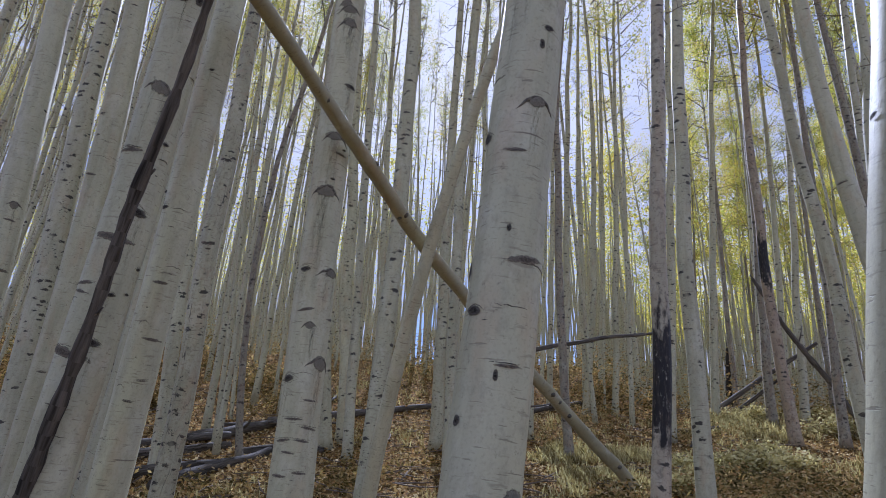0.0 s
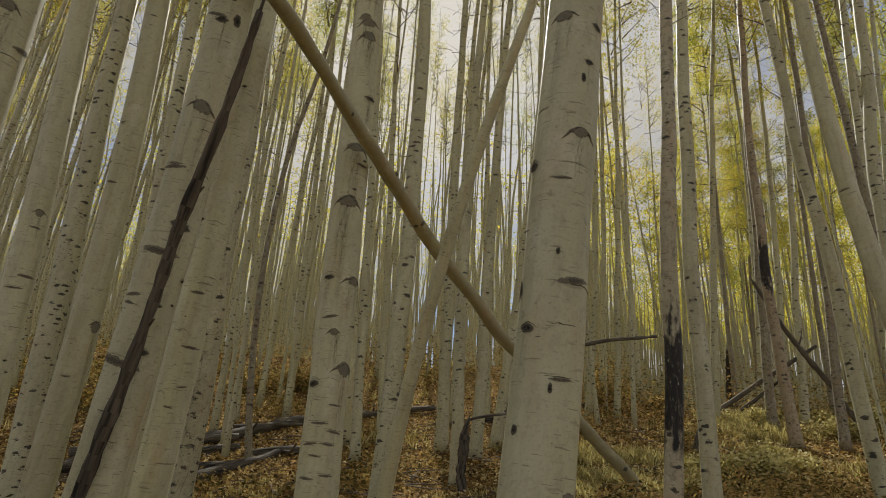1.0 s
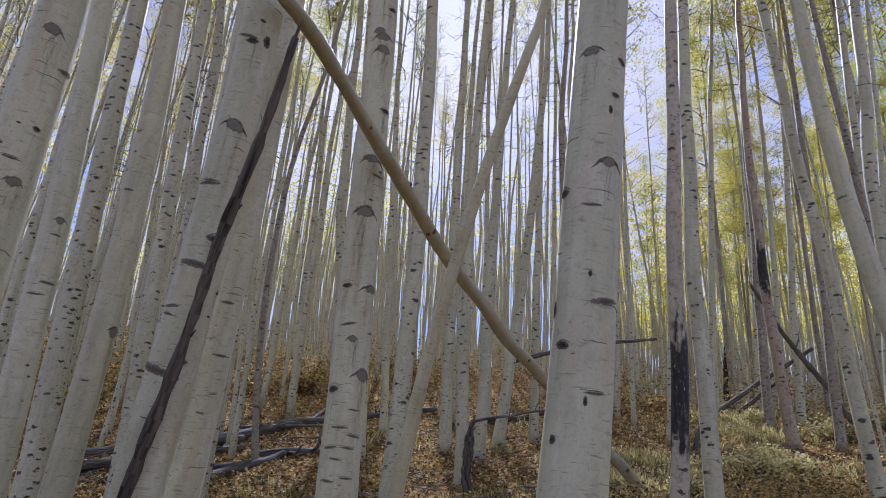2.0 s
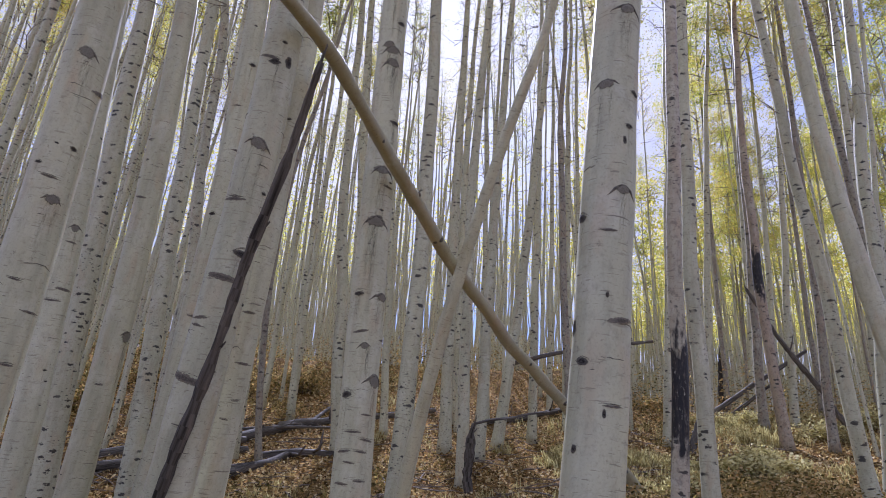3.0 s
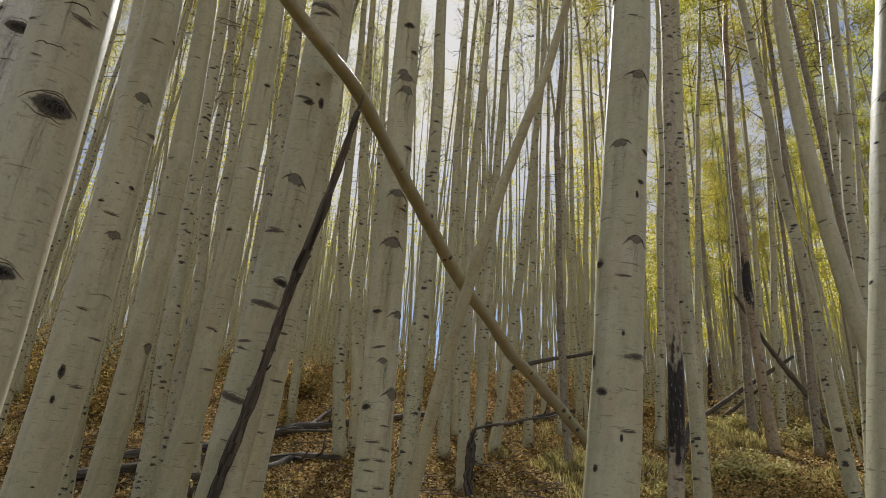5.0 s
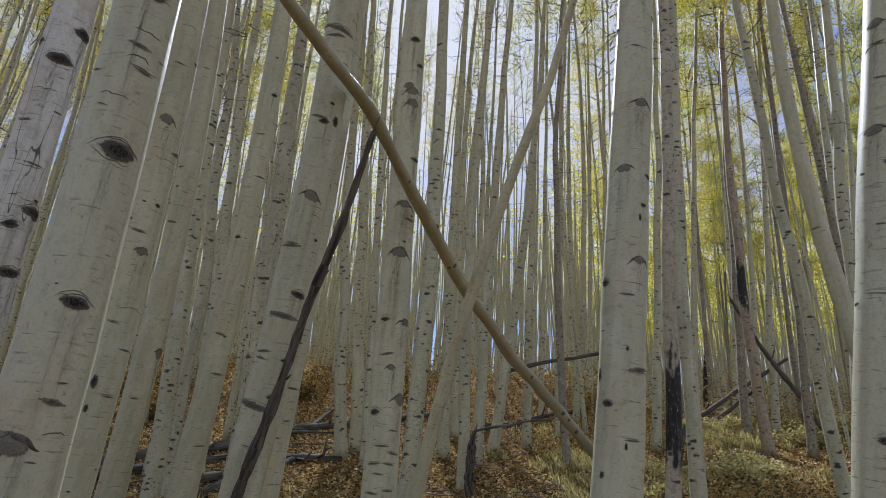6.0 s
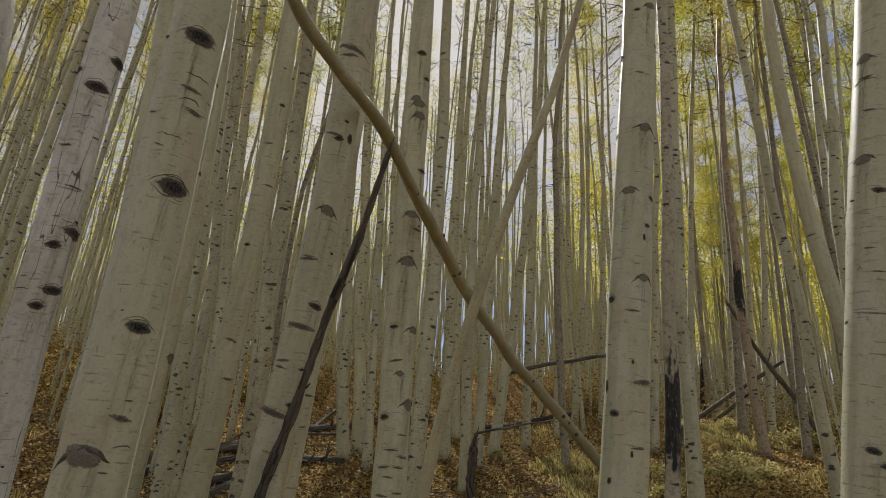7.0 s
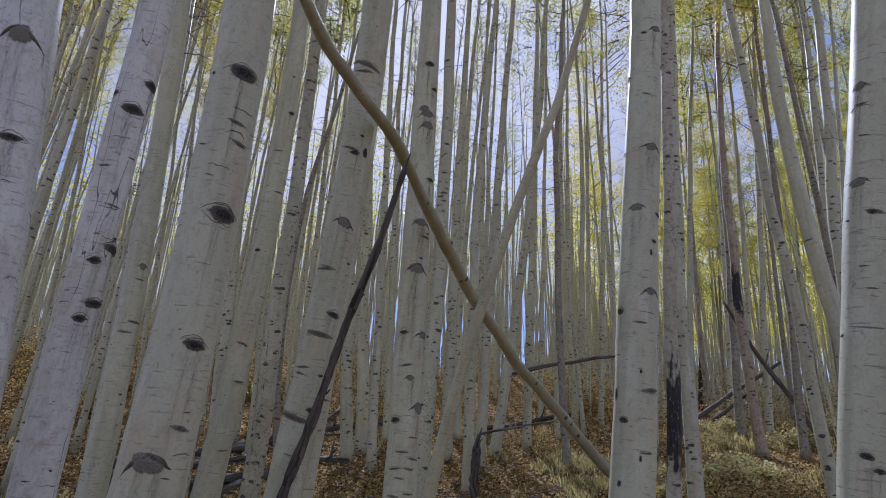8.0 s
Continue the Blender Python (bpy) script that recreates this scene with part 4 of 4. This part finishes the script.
# ---- the wood beyond: more of the same trees, up to and over the crest ----
def shades_path(x, y, lean):
    """Whether a trunk there would stand between the sun and a trunk by the path that it edges with light, or the bright grass on the crest."""
    for tx, ty, tz, half in ((-2.25, 0.8, 3.0, 0.6), (-3.4, 1.9, 3.0, 0.5), (0.3, 2.35, 3.0, 0.6), (1.5, 1.5, 3.0, 0.6), (10.6, 20.2, 2.7, 0.8)):
        away = y - ty
        up = tz + away * math.tan(radians(SUN_UP)) - height(x, y)
        if away > 0 and up < 22 and abs(x + (lean + 0.015) * up - tx - away * math.tan(radians(SUN_TURN))) < half:
            return True
    return False


def wood_beyond():
    rnd = random.Random(77)
    count = 0
    variants = []
    for i in range(16):
        tree, _, _ = aspen(-60 + i, -80, rnd.uniform(-0.02, 0.06), rnd.uniform(-0.002, 0.002), 14, 0, 0.24, "dark" if i in (5, 11) else "mid", rough=True, crown=(0, 1, 2, 3, 4, 5, 6, 7, 6, 7, 5, 6, 8, 9, 10, 11)[i])
        variants.append(tree)
    spots = list(planted)
    for _ in range(6000):
        if count >= 275:
            break
        y = 12 + 34 * rnd.random() ** 0.9
        x = rnd.uniform(-1.0, 1.0) * (y * 0.85 + 5)
        if y < 21 and -4.5 < x < 12:
            continue
        if any((x - px) ** 2 + (y - py) ** 2 < 0.8 for px, py in spots):
            continue
        if x > 0.14 * y and rnd.random() < 0.5:
            continue
        lean = rnd.gauss(0.055, 0.03)
        if shades_path(x, y, lean):
            continue
        spots.append((x, y))
        s = rnd.choice((0.42, 0.5, 0.6, 0.7, 0.8, 0.9, 1.05))
        if in_gap(x, y):
            which = 15
        elif -0.13 < x / y < 0.27 or 5 < x < 13 and y > 32:
            which = 12 + count % 2
        elif x > 0.3 * y and y > 26:
            which = (6, 5, 6, 2, 7, 5)[count % 6]
        elif x < -0.1 * y:
            which = (14, 12, 3, 14, 12, 13)[count % 6]
        else:
            which = count % 6
        m = Matrix.LocRotScale((x, y, height(x, y) - 0.06), Euler((rnd.gauss(0, 0.02), lean, rnd.random() * 0.8)), None)
        t = copy_thing(variants[which], m)
        t.scale = (s, s, rnd.uniform(0.85, 1.1))
        for o in t.children:
            if "kind" in o and s < 1:
                k = 0.35 * (1 / s - 1) + 1
                o.scale = (o.scale.x * k, o.scale.y * k, o.scale.z)
        count += 1
    # a few stand behind the camera and beside the path
    for x, y in ((-6, -6), (5, -5), (-1.5, -9), (8, 2.5), (-9, 1), (10, -3), (-12, -5), (3, -14), (-6, -15), (-11, 6), (13, 6), (15, 11), (-14, 10), (-9.5, 9.5), (6.5, -10), (-16, 3), (17, 1)):
        m = Matrix.LocRotScale((x, y, height(x, y) - 0.06), Euler((0, rnd.gauss(0.03, 0.03), rnd.random() * 0.8)), None)
        t = copy_thing(variants[count % 6], m)
        count += 1
    for v in variants:
        for o in (*v.children_recursive, v):
            bpy.data.objects.remove(o)


wood_beyond()


def distant_wood():
    """The far part of the wood, too far off to tell its trees apart: thin trunks and crowns joined into one."""
    rnd = random.Random(303)
    gen = np.random.default_rng(41)
    seg, hs = 6, np.array([0, 3, 6, 9, 12, 16, 20, 24.0])
    ang = np.arange(seg) * 2 * np.pi / seg
    verts, faces, uvs, slots = [], [], [], []
    base = 0
    for n in range(1250):
        y = 44 + 76 * rnd.random() ** 0.8
        x = rnd.uniform(-0.85, 0.95) * y
        low = x > 0.25 * y
        r0, lx, ly = rnd.uniform(0.05, 0.10) if low else rnd.uniform(0.07, 0.18), rnd.gauss(0.05, 0.04), rnd.gauss(0, 0.02)
        sc = rnd.uniform(0.8, 1.1)
        z = height(x, y)
        cx = x + lx * hs + 0.12 * gen.standard_normal(len(hs)) * (hs > 2)
        r = r0 * (1.03 - 0.8 * (hs / 25) ** 1.2)
        ring = np.stack([cx[:, None] + r[:, None] * np.cos(ang), y + ly * hs[:, None] + r[:, None] * np.sin(ang), z + sc * hs[:, None] + 0 * ang], -1).reshape(-1, 3)
        verts.append(ring)
        off = rnd.uniform(0, 30)
        for i in range(len(hs) - 1):
            for j in range(seg):
                k = (j + 1) % seg
                faces.append((base + i * seg + j, base + i * seg + k, base + (i + 1) * seg + k, base + (i + 1) * seg + j))
                u0, u1 = j * r0, (j + 1) * r0
                uvs += [(u0, off + hs[i]), (u1, off + hs[i]), (u1, off + hs[i + 1]), (u0, off + hs[i + 1])]
                slots.append(0)
        base += len(ring)
        lo = min(24.0, max(rnd.uniform(12.5, 17), 0.215 * y + 1.8 - z)) if low else rnd.uniform(12, 17)
        count = 75 if -0.13 < x / y < 0.22 else 420 if low else 130
        clumps = np.stack([gen.normal(0, 1.15, 26), gen.normal(0, 1.15, 26), gen.uniform(lo, 25.5, 26)], -1)
        taper = 1 - 0.6 * (clumps[:, 2:3] - lo) / (26 - lo)
        clumps[:, :2] *= taper
        c = clumps[gen.integers(0, 26, count)] + gen.normal(0, 0.34, (count, 3))
        c = c * (1, 1, sc) + np.array((x, y, z)) + np.stack([lx * c[:, 2], ly * c[:, 2], 0 * c[:, 2]], -1)
        u = gen.normal(0, 1, (count, 3))
        u /= np.linalg.norm(u, axis=1, keepdims=True)
        w = np.cross(u, gen.normal(0, 1, (count, 3)))
        w /= np.linalg.norm(w, axis=1, keepdims=True)
        s = gen.uniform(0.07, 0.15, (count, 1))
        verts.append(np.stack([c - u * s, c + w * s * 0.8, c + u * s, c - w * s * 0.8], 1).reshape(-1, 3))
        for i in range(count):
            k = base + i * 4
            faces.append((k, k + 1, k + 2, k + 3))
            uvs += [(0, 0), (1, 0), (1, 1), (0, 1)]
            slots.append(1)
        base += count * 4
    # still farther off only a haze of bare stems can be made out
    for n in range(4400):
        y = (70 if n % 2 else 50) + 120 * rnd.random()
        x = rnd.uniform(-0.9, 1.0) * y if n % 2 else rnd.uniform(0.2, 1.0) * y
        if -0.1 < x / y < 0.24:
            continue
        r0, lx = rnd.uniform(0.08, 0.22), rnd.gauss(0.04, 0.05)
        z = height(x, y) - 0.2
        for h, k in ((0, 1.0), (6, 0.85), (13, 0.6), (22, 0.2)):
            h *= 0.6 if x > 0.25 * y else 1.0
            px = x + lx * h + rnd.gauss(0, 0.1)
            verts.append(np.array([(px - r0 * k, y, z + h), (px, y - r0 * k, z + h), (px + r0 * k, y, z + h), (px, y + r0 * k, z + h)]))
        off = rnd.uniform(0, 30)
        for i in range(3):
            for j in range(4):
                q = (j + 1) % 4
                faces.append((base + i * 4 + j, base + i * 4 + q, base + i * 4 + 4 + q, base + i * 4 + 4 + j))
                uvs += [(j * r0, off + i * 6), (j * r0 + r0, off + i * 6), (j * r0 + r0, off + i * 6 + 6), (j * r0, off + i * 6 + 6)]
                slots.append(0)
        base += 16
    ob = from_lists("distant_wood", np.concatenate(verts).tolist(), faces, [BARK["mid"], LEAF], None, uvs, slots, smooth=False)
    tagged(ob, "distant aspen wood with thin trunks and yellow foliage", "woods", kind="stuff")


distant_wood()


# ---- undergrowth ----
def leaf_at(verts, faces, c, u, w, long, wide):
    k = len(verts)
    verts += [c - u * long, c + w * wide, c + u * long, c - w * wide]
    faces.append((k, k + 1, k + 2, k + 3))


def shrub(x, y, wide, tall, stems, seed, label, material):
    """A low leafy bush: arching stems with small leaves along them."""
    rnd = random.Random(seed)
    thing = tagged(new("shrub"), label, "shrub")
    thing.location = (x, y, height(x, y) - 0.03)
    sv, sf, lv, lf = [], [], [], []
    for _ in range(stems):
        a, lean = rnd.random() * 6.283, rnd.uniform(0.1, 1.0)
        p, d = Vector((rnd.gauss(0, wide * 0.16), rnd.gauss(0, wide * 0.16), 0)), Vector((math.cos(a) * lean, math.sin(a) * lean, 1.0)).normalized()
        length = tall * rnd.uniform(0.6, 1.1)
        path = [p.copy()]
        for s in range(5):
            p = p + d * length / 5
            d = (d + Vector((math.cos(a) * 0.16, math.sin(a) * 0.16, -0.08))).normalized()
            path.append(p.copy())
            for _ in range(7):
                c = p + Vector((rnd.gauss(0, 0.09), rnd.gauss(0, 0.09), rnd.gauss(0, 0.07)))
                u = Vector((rnd.gauss(0, 1), rnd.gauss(0, 1), rnd.gauss(0, 0.5))).normalized()
                leaf_at(lv, lf, c, u, u.orthogonal().normalized(), rnd.uniform(0.04, 0.085), rnd.uniform(0.02, 0.042))
        tube(sv, sf, None, path, [0.008, 0.007, 0.006, 0.005, 0.004, 0.002], 4, cap=False)
    tagged(from_lists("woody_base", sv, sf, TWIG, thing), kind="stuff")
    tagged(from_lists("foliage", lv, lf, material, thing, smooth=False), kind="stuff")


shrub(7.1, 15.2, 2.0, 0.6, 90, 1, "pale yellow-green leafy shrub in the sun", FERN)
shrub(4.6, 13.0, 0.9, 0.45, 30, 21, "pale fern-like plant in a patch of sun", FERN)
shrub(5.9, 15.6, 0.9, 0.4, 26, 22, "pale fern-like plant in a patch of sun", FERN)
shrub(8.6, 16.9, 1.0, 0.45, 30, 23, "pale fern-like plant in a patch of sun", FERN)
shrub(6.1, 13.3, 1.1, 0.55, 36, 2, "low yellow-green shrub on the slope", HERB)
shrub(8.4, 15.6, 1.1, 0.5, 24, 3, "low yellow-green shrub on the slope", FERN)
shrub(-6.2, 25.6, 2.2, 1.5, 80, 4, "golden bush on the crest", HERB)
shrub(-8.0, 25.0, 2.0, 1.2, 60, 5, "golden bush on the crest", HERB)
shrub(-10.2, 20.8, 1.6, 1.0, 50, 6, "yellow-green bush between trunks", HERB)
shrub(-12.2, 19.8, 1.6, 1.2, 50, 7, "yellow-green bush between trunks", HERB)
shrub(12.4, 19.8, 1.6, 0.8, 50, 8, "pale sunlit bush by the crest", FERN)
shrub(14.8, 21.3, 1.6, 1.0, 50, 9, "pale sunlit bush by the crest", FERN)
shrub(10.8, 21.6, 1.4, 0.7, 40, 10, "pale sunlit bush by the crest", FERN)
shrub(6.6, 25.6, 2.0, 1.0, 60, 11, "russet bush in shade on the crest", HERB)
shrub(8.6, 24.4, 1.8, 0.9, 50, 12, "russet bush in shade on the crest", HERB)
shrub(-10.6, 11.4, 1.2, 0.8, 40, 13, "yellow-green bush between trunks", HERB)
shrub(16.8, 17.8, 1.4, 1.0, 40, 14, "pale sunlit bush by the crest", FERN)


def strewn(name, label, category, count, seed, material, kind):
    """Fallen leaves, grass blades or low herbs over the slope ahead."""
    rnd = random.Random(seed)
    lv, lf = [], []
    made = 0
    while made < count:
        y = rnd.uniform(18.8, 23) if kind == "crest" else 12.5 + 6 * rnd.random() if kind == "tuft" else rnd.uniform(22, 48) if kind == "belt" else rnd.uniform(-8, 9) if kind == "leaf" and made % 6 == 0 else 8.5 + 25.5 * rnd.random() ** 1.4
        x = rnd.uniform(-1, 1) * (max(y, 4) * 0.8 + 2)
        if kind == "crest":
            x = rnd.uniform(9.0, 17)
        if kind == "tuft":
            x = rnd.uniform(0.4, 6.5)
        patch = noise.noise(Vector((x * 0.22, y * 0.22, seed)))
        if kind == "leaf":
            z = height(x, y) + 0.05 * noise.noise(Vector((x * 1.7, y * 1.7, 0))) + rnd.uniform(0.0, 0.05)
            u = Vector((rnd.gauss(0, 1), rnd.gauss(0, 1), rnd.gauss(0, 0.5))).normalized()
            w = u.cross(Vector((rnd.gauss(0, 0.7), rnd.gauss(0, 0.7), 1))).normalized()
            s = rnd.uniform(0.028, 0.062)
            c, curl = Vector((x, y, z)), Vector((0, 0, rnd.uniform(-0.1, 0.6) * s))
            k = len(lv)
            lv += [c - u * s + curl, c + w * s * 0.8, c + u * s + curl, c - w * s * 0.8]
            lf += [(k, k + 1, k + 3), (k + 1, k + 2, k + 3)]
            made += 1
            continue
        if patch + (0.02 if x > 2.4 and y < 24 else -0.25) + (0.2 if y > 24 else 0) < rnd.uniform(-0.1, 0.35):
            continue
        if kind in ("herb", "tuft") and noise.noise(Vector((x * 0.75, y * 0.75, seed + 3))) < rnd.uniform(-0.1, 0.3):
            continue
        z = height(x, y) - 0.02
        if kind in ("blade", "crest", "tuft"):
            for _ in range(9):
                c = Vector((x + rnd.gauss(0, 0.07), y + rnd.gauss(0, 0.07), z))
                tip = c + Vector((rnd.gauss(0, 0.10), rnd.gauss(0, 0.10), rnd.uniform(0.12, 0.34) * (1.3 if kind == "crest" else 1)))
                w = Vector((rnd.gauss(0, 1), rnd.gauss(0, 1), 0)).normalized() * rnd.uniform(0.006, 0.013)
                k = len(lv)
                lv += [c - w, c + w, (c + tip) / 2 + Vector((0, 0, 0.05)) + w, tip, (c + tip) / 2 + Vector((0, 0, 0.05)) - w]
                lf.append((k, k + 1, k + 2, k + 3, k + 4))
                made += 1
        else:
            tall = rnd.uniform(0.15, 0.55) if kind == "herb" else rnd.uniform(0.3, 2.6)
            for _ in range(12):
                c = Vector((x + rnd.gauss(0, 0.16), y + rnd.gauss(0, 0.16), z + tall * rnd.random()))
                u = Vector((rnd.gauss(0, 1), rnd.gauss(0, 1), rnd.gauss(0, 0.5))).normalized()
                s = rnd.uniform(0.03, 0.065) * (1.3 if kind == "belt" else 1)
                leaf_at(lv, lf, c, u, u.orthogonal().normalized(), s, s * 0.5)
                made += 1
    ob = from_lists(name, lv, lf, material, smooth=False)
    tagged(ob, label, category, kind="stuff")


strewn("fallen_leaves", "brown and orange fallen aspen leaves over the ground", "leaf litter", 120000, 5, LITTER, "leaf")
strewn("dry_grass", "pale dry grass tufts over the slope", "grass", 13000, 6, STRAW, "blade")
strewn("crest_grass", "sunlit pale grass along the crest", "grass", 8000, 9, STRAW, "crest")
strewn("grass_tufts", "tufts of long pale grass on the open slope", "grass", 5000, 12, STRAW, "tuft")
strewn("low_herbs", "low yellow-green herbs on the forest floor", "undergrowth", 46000, 7, HERB, "herb")
strewn("crest_undergrowth", "yellow thicket along the crest", "undergrowth", 60000, 8, HERB, "belt")


def twig_litter():
    """Thin dead sticks and bits of bark lying about on the leaves."""
    rnd = random.Random(64)
    v, f = [], []
    for _ in range(420):
        y = 9.5 + 15 * rnd.random()
        x = rnd.uniform(-1, 0.75) * (y * 0.72)
        a, half, r = rnd.gauss(0.3, 0.8), rnd.uniform(0.12, 0.75), rnd.uniform(0.006, 0.022)
        path = []
        for k in range(5):
            g = (k / 2 - 1) * half
            px, py = x + g * math.cos(a) + rnd.gauss(0, 0.03), y + g * math.sin(a) + rnd.gauss(0, 0.03)
            path.append(Vector((px, py, height(px, py) + 0.05 + r + rnd.uniform(0, 0.04))))
        tube(v, f, None, path, [r * 0.7, r, r * 0.95, r * 0.7, r * 0.3], 5)
    ob = from_lists("fallen_twigs", v, f, TWIG)
    tagged(ob, "thin dead sticks strewn over the leaf litter", "twigs", kind="stuff")


twig_litter()
